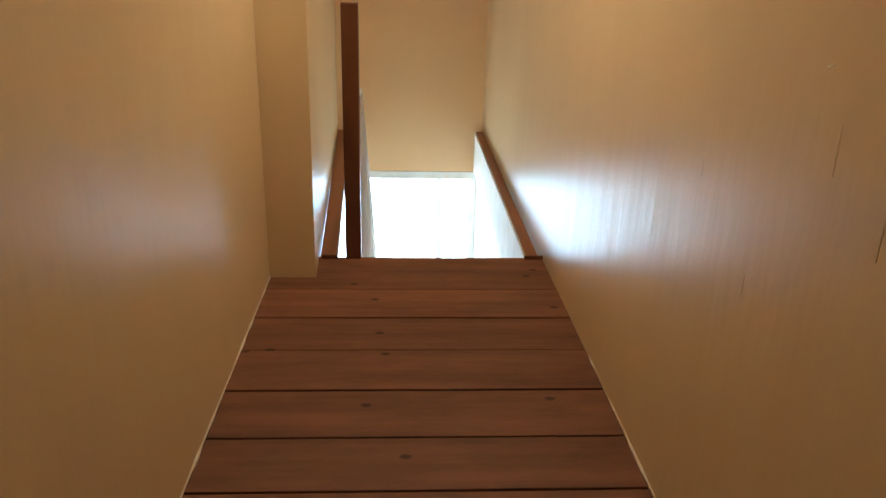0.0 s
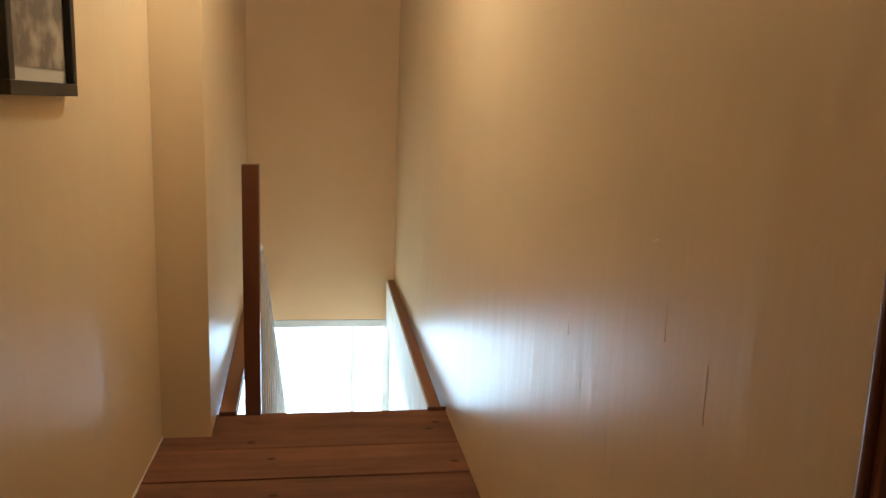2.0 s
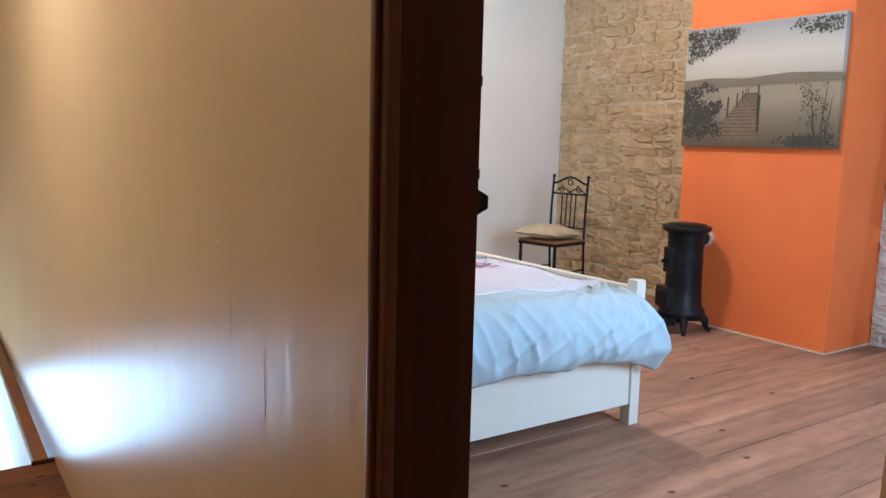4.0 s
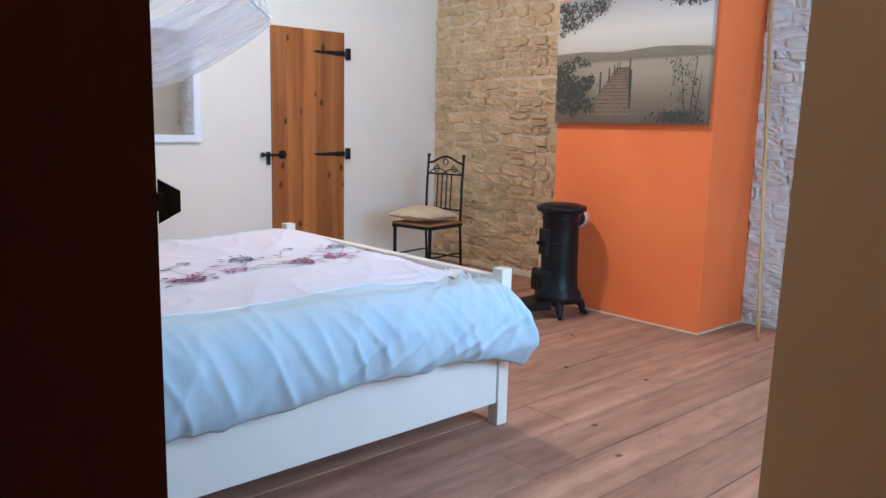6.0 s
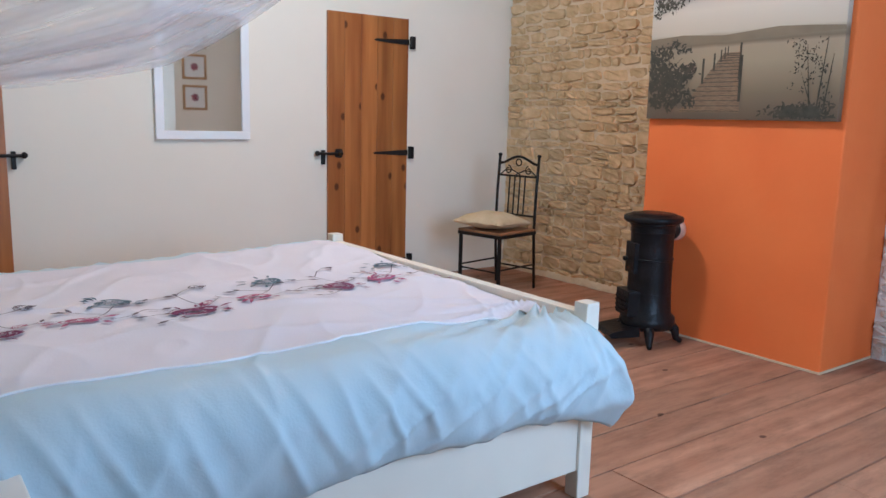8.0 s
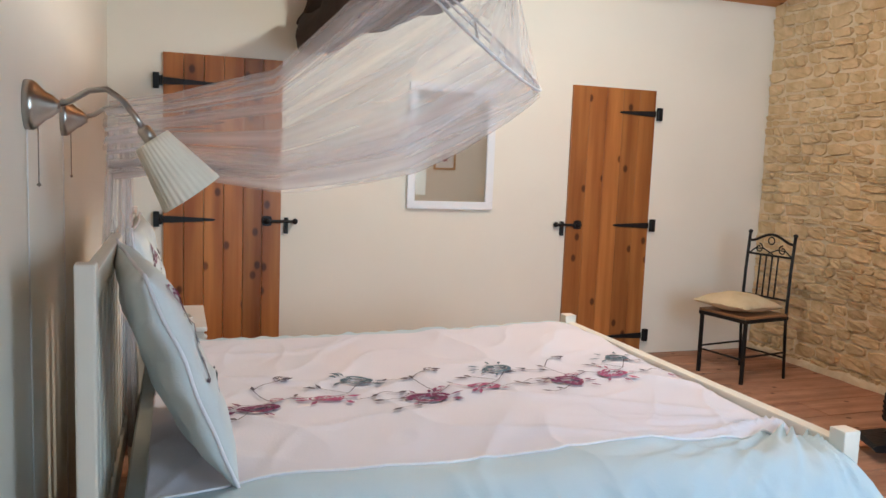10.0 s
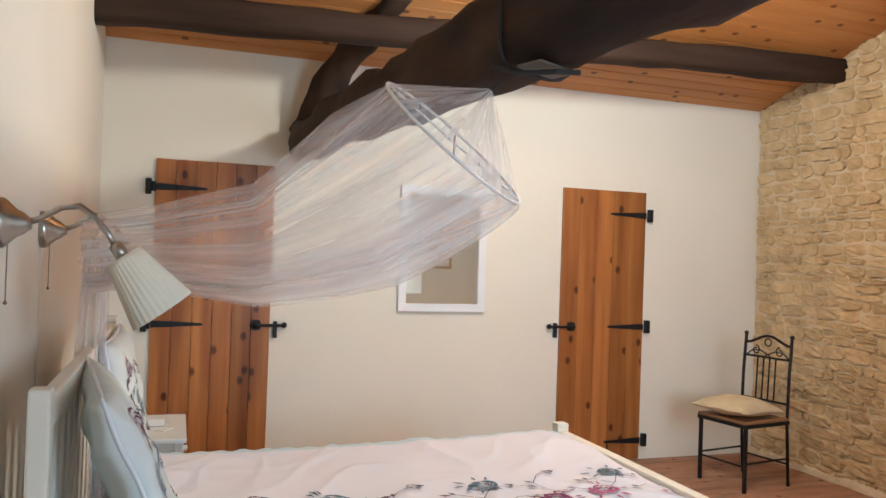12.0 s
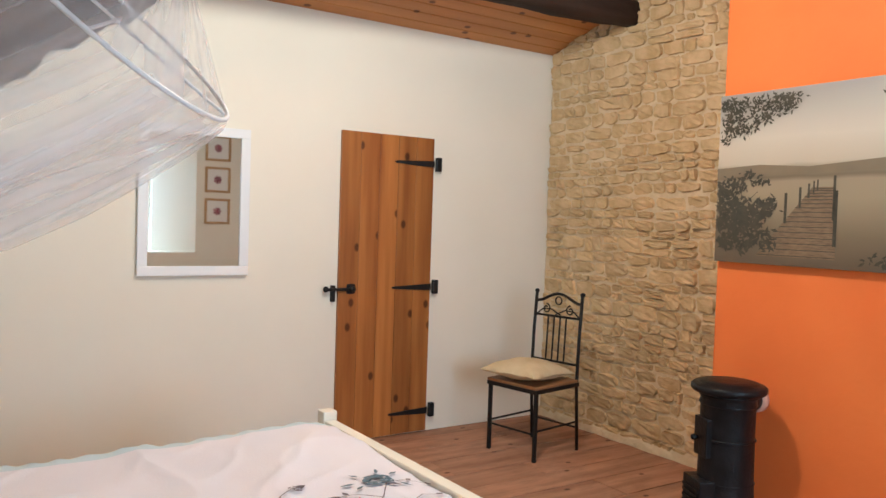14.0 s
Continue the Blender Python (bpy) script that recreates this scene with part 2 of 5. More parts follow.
def glow_material(name, colour, strength):
    m = bpy.data.materials.new(name)
    m.use_nodes = True
    e = m.node_tree.nodes.new("ShaderNodeEmission")
    e.inputs[0].default_value, e.inputs[1].default_value = (*colour, 1), strength
    m.node_tree.links.new(e.outputs[0], m.node_tree.nodes["Material Output"].inputs[0])
    return m


M_DAY = glow_material("bright_daylight", (0.70, 0.86, 1.0), 12.0)
# warm emitter standing in for light from low outside the door
M_DAY_LOW = glow_material("low_door_glow", (1.0, 0.93, 0.82), 60.0)
M_DAY_S = glow_material("daylight_outside", (0.75, 0.87, 1.0), 4.0)


def glass_material():
    m = bpy.data.materials.new("window_glass")
    m.use_nodes = True
    b = m.node_tree.nodes["Principled BSDF"]
    b.inputs["Transmission Weight"].default_value, b.inputs["Roughness"].default_value, b.inputs["IOR"].default_value = 1.0, 0.0, 1.45
    return m


M_GLASS = glass_material()

# ---- mesh helpers ----


def mesh_of(name, bm, material, smooth=False):
    me = bpy.data.meshes.new(name)
    bmesh.ops.recalc_face_normals(bm, faces=bm.faces)
    bm.to_mesh(me)
    bm.free()
    for m in material if isinstance(material, (list, tuple)) else [material]:
        me.materials.append(m)
    if smooth:
        me.polygons.foreach_set("use_smooth", [True] * len(me.polygons))
    return me


def part(name, bm, material, parent=None, label="", smooth=False):
    ob = new(name, mesh_of(name, bm, material, smooth))
    if parent is not None:
        ob.parent = parent
        ob.matrix_parent_inverse = parent.matrix_world.inverted()
    return tagged(ob, label)


def base(name, at, label, category, group="", kind="", turn=0):
    """The Empty at the foot of a thing; its parts are built in world places about it."""
    ob = new(name)
    ob.empty_display_size = 0.1
    ob.matrix_world = pose(*at, 0, 0, turn)
    return tagged(ob, label, category, group, kind)


def box(bm, lo, hi, bevel=0.0, m=None):
    r = bmesh.ops.create_cube(bm, size=1)
    vs = r["verts"]
    c = [(a + b) / 2 for a, b in zip(lo, hi)]
    s = [b - a for a, b in zip(lo, hi)]
    for v in vs:
        v.co = Vector((c[0] + v.co.x * s[0], c[1] + v.co.y * s[1], c[2] + v.co.z * s[2]))
    if bevel:
        es = list({e for v in vs for e in v.link_edges})
        r = bmesh.ops.bevel(bm, geom=es, offset=bevel, segments=2, affect="EDGES", profile=0.6)
        vs = list({v for f in r["faces"] for v in f.verts} | {v for v in vs if v.is_valid})
    if m is not None:
        for v in vs:
            v.co = m @ v.co
    return bm


def boxes(*items, bevel=0.0, m=None):
    bm = bmesh.new()
    for lo, hi in items:
        box(bm, lo, hi, bevel, m)
    return bm


def tube(points, radius, sides=8, bm=None, closed=False):
    """A round bar along points; radius is one number or one for each point."""
    bm = bm or bmesh.new()
    pts = [Vector(p) for p in points]
    rad = radius if isinstance(radius, (list, tuple)) else [radius] * len(pts)
    rings, side = [], None
    n = len(pts)
    for i, p in enumerate(pts):
        a = pts[(i - 1) % n] if closed else pts[max(i - 1, 0)]
        b = pts[(i + 1) % n] if closed else pts[min(i + 1, n - 1)]
        d = (b - a).normalized()
        if side is None:
            side = d.orthogonal().normalized()
        side = (side - d * side.dot(d)).normalized()
        up = d.cross(side)
        rings.append([bm.verts.new(p + rad[i] * (math.cos(t) * side + math.sin(t) * up)) for t in (2 * math.pi * k / sides for k in range(sides))])
    for i in range(n if closed else n - 1):
        r0, r1 = rings[i], rings[(i + 1) % n]
        for k in range(sides):
            bm.faces.new((r0[k], r0[(k + 1) % sides], r1[(k + 1) % sides], r1[k]))
    if not closed:
        bm.faces.new(rings[0][::-1])
        bm.faces.new(rings[-1])
    return bm


def lathe(profile, m, sides=24, bm=None, wave=0.0, waves=0):
    """Rings of (radius, height), turned about the z axis and laid at the pose m."""
    bm = bm or bmesh.new()
    rings = []
    for r, h in profile:
        rings.append([bm.verts.new(m @ Vector((r * (1 + wave * math.cos(waves * a)) * math.cos(a), r * (1 + wave * math.cos(waves * a)) * math.sin(a), h))) for a in (2 * math.pi * k / sides for k in range(sides))])
    for r0, r1 in zip(rings, rings[1:]):
        for k in range(sides):
            bm.faces.new((r0[k], r0[(k + 1) % sides], r1[(k + 1) % sides], r1[k]))
    if profile[0][0] > 0.0005:
        bm.faces.new(rings[0][::-1])
    if profile[-1][0] > 0.0005:
        bm.faces.new(rings[-1])
    return bm


def prism(outline, depth, m, bm=None):
    """An outline of (x, z) points, extruded along y by depth, laid at the pose m."""
    bm = bm or bmesh.new()
    a = [bm.verts.new(m @ Vector((x, 0, z))) for x, z in outline]
    b = [bm.verts.new(m @ Vector((x, depth, z))) for x, z in outline]
    bm.faces.new(a)
    bm.faces.new(b[::-1])
    for i in range(len(a)):
        j = (i + 1) % len(a)
        bm.faces.new((a[i], b[i], b[j], a[j]))
    return bm


def structure(name, bm, material, label, category="wall"):
    return tagged(part(name, bm, material), label, category, kind="structure")


def slab(corners, z0, z1, bm=None):
    """An upright prism over plan corners."""
    bm = bm or bmesh.new()
    a = [bm.verts.new((x, y, z0)) for x, y in corners]
    b = [bm.verts.new((x, y, z1)) for x, y in corners]
    bm.faces.new(a[::-1])
    bm.faces.new(b)
    for i in range(len(a)):
        j = (i + 1) % len(a)
        bm.faces.new((a[i], a[j], b[j], b[i]))
    return bm


# ---- the plan, in metres ----
NORTH, EAST, SOUTH = 6.05, 5.85, 0.20
HALL_L, HALL_R0, HALL_R1 = -0.255, 0.927, 0.895
ROOM_W0, ROOM_W1 = 1.06, 0.97
DOOR_S, DOOR_N, DOOR_H = -0.02, 0.88, 2.05
HOLE_Y = 3.50


def roof(y):
    return 2.76 + 0.30 * (NORTH - y)


# partition between the landing and the bedroom, with the doorway through it
def hall_face(y):
    return HALL_R0 + (HALL_R1 - HALL_R0) * max(0.0, (y - 2.0) / 4.05)


def room_face(y):
    return ROOM_W0 + (ROOM_W1 - ROOM_W0) * (y - 0.93) / 5.12


bm = bmesh.new()
slab([(hall_face(0.93), 0.916), (room_face(0.93), 1.06), (room_face(6.05), NORTH), (hall_face(6.05), NORTH), (hall_face(2.0), 2.0)], -0.30, 4.2, bm)
partition = tagged(part("wall_partition", bm, [M_GLOSS, M_WHITE]), "cream painted partition wall between landing and bedroom", "wall", kind="structure")
for p in partition.data.polygons:
    p.material_index = 1 if p.normal.x > 0.5 else 0
structure("wall_partition_above_door", boxes(((HALL_R0, DOOR_S - 0.02, DOOR_H + 0.02), (ROOM_W0, 0.914, 4.4))), M_GLOSS, "cream painted wall above the doorway")
structure("wall_partition_south", boxes(((HALL_R0, -1.2, -0.2), (ROOM_W0, DOOR_S - 0.02, 4.6))), M_GLOSS, "cream painted wall beside the doorway")
# landing
structure("wall_landing_left", boxes(((HALL_L - 0.12, -1.2, -0.3), (HALL_L, 3.28, 2.62))), M_GLOSS, "cream satin painted landing wall")
structure("wall_landing_pier", slab([(HALL_L - 0.12, 3.282), (-0.066, 3.282), (-0.19, NORTH), (HALL_L - 0.12, NORTH)], -0.30, 2.62), M_GLOSS, "cream painted pier and stairwell wall")
structure("wall_landing_south", boxes(((HALL_L - 0.12, -1.32, -0.2), (ROOM_W0, -1.202, 4.6))), M_APRON, "cream painted landing end wall")
structure("wall_stair_end", boxes(((-0.4, NORTH, -0.30), (0.93, NORTH + 0.16, 2.62))), M_APRON, "cream painted wall above the stairwell")
structure("trim_stair_end", boxes(((-0.4, NORTH - 0.004, -0.36), (0.93, NORTH + 0.16, -0.302)), bevel=0.004), M_LOWER, "white lip under the stairwell wall", "trim")
structure("ceiling_landing", boxes(((HALL_L - 0.12, -1.2, 2.622), (HALL_R0, NORTH + 0.16, 2.72))), M_APRON, "cream painted landing ceiling", "ceiling")
# lower stairwell: white walls and a bright glazed opening below the end wall
structure("wall_lower_left", boxes(((-0.62, 2.2, -2.6), (-0.5, 7.2, -0.302))), M_LOWER, "white lower stairwell wall")
structure("wall_lower_right", boxes(((0.90, 2.2, -2.6), (1.06, 7.2, -0.302))), M_LOWER, "white lower stairwell wall")
structure("wall_lower_back", boxes(((-0.5, 2.2, -2.6), (0.90, 2.32, -0.302))), M_LOWER, "white lower stairwell back wall")
structure("floor_lower", boxes(((-0.62, 2.2, -2.7), (1.06, 7.2, -2.602))), M_TREAD, "pale lower floor", "floor")
structure("ceiling_lower", boxes(((-0.5, 2.32, -0.36), (0.90, HOLE_Y - 0.03, -0.29))), M_LOWER, "white ceiling under the landing", "ceiling")
gd = base("window_1", (0.2, 6.4, -2.6), "bright glazed door at the foot of the stairs", "window", kind="structure")
part("window_frame", boxes(((-0.5, 6.38, -2.6), (-0.44, 6.44, -0.36)), ((0.84, 6.38, -2.6), (0.898, 6.44, -0.36)), ((-0.44, 6.38, -0.42), (0.84, 6.44, -0.36)), ((0.58, 6.38, -2.6), (0.62, 6.44, -0.42)), bevel=0.004), M_LOWER, gd)
structure("backdrop_stair", boxes(((-0.5, 6.7, -2.6), (0.9, 6.72, -0.30))), M_DAY, "overexposed daylight beyond the glazed door", "backdrop")
# unseen glowing strip, added to throw light up the stairwell onto the landing walls
structure("backdrop_low_glow", boxes(((-0.5, 6.46, -2.59), (0.9, 6.69, -2.57))), M_DAY_LOW, "added glowing strip outside the foot of the glazed door", "backdrop")
structure("ceiling_lower_porch", boxes(((-0.5, NORTH + 0.162, -0.36), (0.9, 7.2, -0.28))), M_LOWER, "white ceiling by the glazed door", "ceiling")

# bedroom shell
bm = bmesh.new()
box(bm, (ROOM_W1 - 0.05, NORTH + 0.001, 0), (EAST + 0.3, NORTH + 0.25, 2.9))
structure("wall_north", bm, M_WHITE, "plain off-white painted bedroom wall")
bm = slab([(2.3, SOUTH - 0.45), (WIN_X0, SOUTH - 0.45), (WIN_X0, SOUTH - 0.28), (WIN_X0 - 0.10, SOUTH), (2.3, SOUTH)], 0, 4.7)
slab([(WIN_X1, SOUTH - 0.45), (EAST + 0.3, SOUTH - 0.45), (EAST + 0.3, SOUTH), (WIN_X1 + 0.50, SOUTH), (WIN_X1, SOUTH - 0.28)], 0, 4.7, bm)
slab([(WIN_X0, SOUTH - 0.45), (WIN_X1, SOUTH - 0.45), (WIN_X1, SOUTH - 0.28), (WIN_X1 + 0.50, SOUTH), (WIN_X0 - 0.10, SOUTH), (WIN_X0, SOUTH - 0.28)], 0, WIN_Z0, bm)
slab([(WIN_X0, SOUTH - 0.45), (WIN_X1, SOUTH - 0.45), (WIN_X1, SOUTH - 0.28), (WIN_X1 + 0.50, SOUTH), (WIN_X0 - 0.10, SOUTH), (WIN_X0, SOUTH - 0.28)], WIN_Z1 + 0.1, 4.7, bm)
structure("wall_south", bm, M_WHITE, "thick white painted bedroom wall with a splayed window recess")
# plaster return beside the door, leaning a little
bm = slab([(2.10, SOUTH - 0.2), (2.3, SOUTH - 0.2), (2.3, 0.92), (2.10, 0.92)], 0, 4.6)
for v in bm.verts:
    if v.co.x < 2.2:
        v.co.x += 0.035 * v.co.z - 0.07
structure("wall_return", bm, M_APRON, "beige plastered wall return beside the door")
structure("wall_entry_south", boxes(((ROOM_W0, SOUTH - 0.36, 0), (2.2, SOUTH - 0.205, 4.7))), M_WHITE, "white wall by the entry")
structure("wall_east", boxes(((EAST + 0.03, SOUTH - 0.2, 0), (EAST + 0.3, NORTH, 4.7))), M_MORTAR, "rough stone gable wall")

# chimney breast with a slightly uneven plaster skin
CH_X, CH_S, CH_N = 5.29, 2.84, 4.06
bm = bmesh.new()
box(bm, (CH_X, CH_S, 0), (EAST + 0.028, CH_N, 3.9), 0.012)
structure("chimney_breast", bm, M_ORANGE, "bright orange plastered chimney breast", "chimney breast")
structure("trim_chimney_foot", boxes(((CH_X - 0.006, CH_S - 0.006, 0.002), (EAST, CH_N + 0.006, 0.014))), M_MORTAR, "pale strip at the foot of the chimney breast", "trim")

# bedroom window in the south wall
WY0 = SOUTH - 0.42
w2 = base("window_2", (3.55, SOUTH - 0.4, WIN_Z0), "white framed bedroom window with two panes", "window", kind="structure")
part("window_frame", boxes(((WIN_X0, WY0, WIN_Z0), (WIN_X0 + 0.06, WY0 + 0.06, WIN_Z1)), ((WIN_X1 - 0.06, WY0, WIN_Z0), (WIN_X1, WY0 + 0.06, WIN_Z1)), ((3.52, WY0, WIN_Z0 + 0.06), (3.58, WY0 + 0.06, WIN_Z1 - 0.06)), ((WIN_X0 + 0.06, WY0, WIN_Z0), (WIN_X1 - 0.06, WY0 + 0.06, WIN_Z0 + 0.06)), ((WIN_X0 + 0.06, WY0, WIN_Z1 - 0.06), (WIN_X1 - 0.06, WY0 + 0.06, WIN_Z1)), bevel=0.004), M_TABLE, w2)
for x0, x1 in ((WIN_X0 + 0.06, 3.52), (3.58, WIN_X1 - 0.06)):
    pane = part("pane", boxes(((x0, WY0 + 0.025, WIN_Z0 + 0.06), (x1, WY0 + 0.031, WIN_Z1 - 0.06))), M_GLASS, w2)
    pane.visible_shadow = False
structure("backdrop_south", boxes(((1.5, -1.6, -1), (6.5, -1.58, 4.5))), M_DAY_S, "pale daylight outside the bedroom window", "backdrop")

# doorway: stained reveal, casing, keeper
d3 = base("door_frame", (1.0, 0.93, 0), "dark stained wooden door frame with brown casing", "door frame", kind="structure")
part("jamb", slab([(0.922, 0.882), (1.16, 1.068), (1.16, 1.105), (1.05, 1.105), (0.922, 0.914)], 0, DOOR_H), M_DARK, d3)
part("jamb", boxes(((HALL_R0 - 0.004, DOOR_S - 0.018, 0), (ROOM_W0 + 0.03, DOOR_S + 0.01, DOOR_H)), bevel=0.003), M_DARK, d3)
part("head", boxes(((HALL_R0 - 0.004, DOOR_S - 0.018, DOOR_H), (ROOM_W0 + 0.03, 0.912, DOOR_H + 0.03)), bevel=0.003), M_DARK, d3)
part("casing", boxes(((HALL_R0 - 0.020, DOOR_N, 0), (HALL_R0 - 0.004, DOOR_N + 0.014, DOOR_H + 0.06)), ((HALL_R0 - 0.026, DOOR_N + 0.014, 0), (HALL_R0 - 0.0015, DOOR_N + 0.026, DOOR_H + 0.06)), ((HALL_R0 - 0.016, DOOR_N + 0.026, 0), (HALL_R0 - 0.0015, DOOR_N + 0.033, DOOR_H + 0.06)), bevel=0.004), M_CASING, d3)
keeper = part("keeper", prism([(0, -0.020), (0.019, -0.009), (0.019, 0.009), (0, 0.020)], 0.014, pose(1.168, 1.085, 1.213, 0, 0, -20)), M_IRON, d3, "black iron latch knob")
part("stem", boxes(((1.155, 1.078, 1.205), (1.172, 1.096, 1.221))), M_IRON, d3)

# ceiling of pine boards on the slope
bm = bmesh.new()
y, k = NORTH + 0.2, 0
slope = math.atan(0.30)
while y > SOUTH - 0.2:
    w = 0.105
    x = ROOM_W1 - 0.1 - 0.4 * (k % 3)
    box(bm, (x, 0, 0), (EAST + 0.3, w - 0.006, 0.02), 0.004, Matrix.Translation((0, y, roof(y))) @ Matrix.Rotation(math.pi - slope, 4, "X") @ Matrix.Translation((0, 0, -0.02)))
    y -= w * math.cos(slope)
    k += 1
structure("ceiling", bm, M_PINE_CEIL, "sloping ceiling of orange pine tongue-and-groove boards", "ceiling")
structure("roof_deck", prism([(-1.5, 4.9), (-1.5, 5.1), (6.6, 2.9), (6.6, 2.7)], 6.0, pose(6.6, 0, 0, 0, 0, 90)), M_UNDER, "dark roof deck above the boards", "roof")


def timber(points, half_w, half_h, material, name, label, seed=1, rough=0.012, taper=1.0):
    """A hand-hewn timber of rounded square section along bent points."""
    pts = [Vector(p) for p in points]
    fine = []
    for i in range(len(pts) - 1):
        p0, p1, p2, p3 = pts[max(i - 1, 0)], pts[i], pts[i + 1], pts[min(i + 2, len(pts) - 1)]
        for s in range(8):
            t = s / 8
            fine.append(0.5 * ((2 * p1) + (p2 - p0) * t + (2 * p0 - 5 * p1 + 4 * p2 - p3) * t * t + (3 * p1 - p0 - 3 * p2 + p3) * t ** 3))
    fine.append(pts[-1])
    bm = bmesh.new()
    rings, n = [], 20
    for i, p in enumerate(fine):
        d = (fine[min(i + 1, len(fine) - 1)] - fine[max(i - 1, 0)]).normalized()
        side = d.cross(Vector((0, 0, 1))).normalized()
        up = side.cross(d)
        ring, g = [], taper + (1 - taper) * min(1.0, i / (0.55 * len(fine)))
        for k in range(n):
            a = 2 * math.pi * k / n
            c, s = math.cos(a), math.sin(a)
            q = (abs(c) ** 4 + abs(s) ** 4) ** -0.25
            v = p + side * (half_w * g * c * q) + up * (half_h * g * s * q)
            v += (side * c + up * s) * rough * 2 * noise.noise(v * 3.5 + Vector((seed, 0, 0))) + (side * c + up * s) * rough * noise.noise(v * 14)
            ring.append(bm.verts.new(v))
        rings.append(ring)
    for r0, r1 in zip(rings, rings[1:]):
        for k in range(n):
            bm.faces.new((r0[k], r0[(k + 1) % n], r1[(k + 1) % n], r1[k]))
    bm.faces.new(rings[0][::-1])
    bm.faces.new(rings[-1])
    return tagged(part(name, bm, material, None, "", True), label, "beam", kind="structure")


timber([(2.17, 6.12, 2.20), (2.22, 5.2, 2.19), (2.33, 4.1, 2.19), (2.50, 3.0, 2.225), (2.80, 2.2, 2.34), (3.15, 1.2, 2.50), (3.5, 0.1, 2.6)], 0.13, 0.15, M_BEAM, "tie_beam", "bowed dark old oak tie beam across the room", 3, 0.022, 0.72)
timber([(2.16, 5.98, 2.24), (2.27, 5.85, 2.50), (2.44, 5.6, 2.80), (2.60, 5.3, 3.05)], 0.085, 0.085, M_BEAM, "brace_beam", "curved dark oak brace rising from the tie beam", 7, 0.02)
timber([(0.9, 5.30, 2.725), (2.6, 5.31, 2.795), (4.3, 5.29, 2.87), (EAST + 0.06, 5.28, 2.92)], 0.085, 0.085, M_PURLIN, "purlin_beam", "dark oak purlin under the ceiling boards", 11, 0.010)
timber([(0.9, 3.55, 3.33), (2.6, 3.55, 3.36), (4.3, 3.55, 3.38), (EAST + 0.06, 3.55, 3.40)], 0.085, 0.085, M_PURLIN, "purlin_beam", "dark oak purlin under the ceiling boards", 13, 0.010)

# ---- floors ----
structure("subfloor_landing", boxes(((HALL_L - 0.1, -1.2, -0.28), (ROOM_W0, HOLE_Y - 0.004, -0.034))), M_UNDER, "dark joist space under the landing boards", "floor")
structure("subfloor_bedroom", boxes(((ROOM_W0 + 0.004, SOUTH - 0.3, -0.3), (EAST + 0.03, NORTH, -0.034))), M_UNDER, "dark joist space under the bedroom boards", "floor")


# ---- doors on the north wall ----
def strap_hinge(x, z, way, parent):
    y = NORTH - 0.022
    h = part("hinge", prism([(0, -0.022), (0, 0.022), (way * 0.06, 0.020), (way * 0.30, 0.008), (way * 0.315, 0.0), (way * 0.30, -0.008), (way * 0.06, -0.020)], 0.006, Matrix.Translation((x, y - 0.006, z))), M_IRON, parent, "black iron strap hinge")
    part("hinge_plate", boxes(((x - way * 0.04 - 0.018, y - 0.012, z - 0.048), (x - way * 0.04 + 0.018, y + 0.021, z + 0.048)), bevel=0.003), M_IRON, h)
    part("knuckle", tube([(x - way * 0.012, y - 0.014, z - 0.03), (x - way * 0.012, y - 0.014, z + 0.03)], 0.010), M_IRON, h)


def plank_door(name, x0, x1, z1, hinge_right, boards, label):
    d = base(name, ((x0 + x1) / 2, NORTH, 0), label, "door", kind="structure")
    w = (x1 - x0) / boards
    for i in range(boards):
        part("plank", boxes(((x0 + i * w + 0.0012, NORTH - 0.020, 0.008), (x0 + (i + 1) * w - 0.0012, NORTH + 0.0005, z1)), bevel=0.0025), M_PINE, d)
    hx, way = (x1, -1) if hinge_right else (x0, 1)
    for z in (z1 - 0.175, z1 * 0.5 - 0.005, 0.15):
        strap_hinge(hx, z, way, d)
    lx, out = (x0, -1) if hinge_right else (x1, 1)
    y = NORTH - 0.024
    bolt = part("latch", tube([(lx - out * 0.12, y - 0.008, 1.01), (lx + out * 0.08, y - 0.008, 1.01)], 0.010), M_IRON, d, "black iron latch bar and keeper")
    part("latch_plate", prism([(-0.028, -0.03), (0.0, -0.034), (0.028, -0.03), (0.034, 0), (0.028, 0.03), (0, 0.034), (-0.028, 0.03), (-0.034, 0)], 0.006, Matrix.Translation((lx - out * 0.09, y - 0.003, 1.012))), M_IRON, bolt)
    part("knob", lathe([(0.006, 0), (0.016, 0.008), (0.020, 0.02), (0.014, 0.032), (0.0004, 0.036)], pose(lx - out * 0.09, y, 1.012, 90), 12), M_IRON, bolt, "", True)
    part("keeper", boxes(((lx + out * 0.035 - 0.012, NORTH - 0.030, 0.93), (lx + out * 0.035 + 0.012, NORTH + 0.0005, 1.035)), bevel=0.003), M_IRON, bolt)
    part("bolt_end", lathe([(0.004, 0), (0.018, 0.006), (0.020, 0.02), (0.010, 0.032), (0.0004, 0.034)], pose(lx + out * 0.075, y - 0.008, 1.012, 0, 90 * out), 12), M_IRON, bolt, "", True)
    return d


plank_door("door_1", 1.285, 2.01, 2.04, False, 6, "closed knotty pine plank door with black iron hinges")
plank_door("door_2", 4.10, 4.805, 2.035, True, 5, "closed knotty pine plank door with black iron latch")

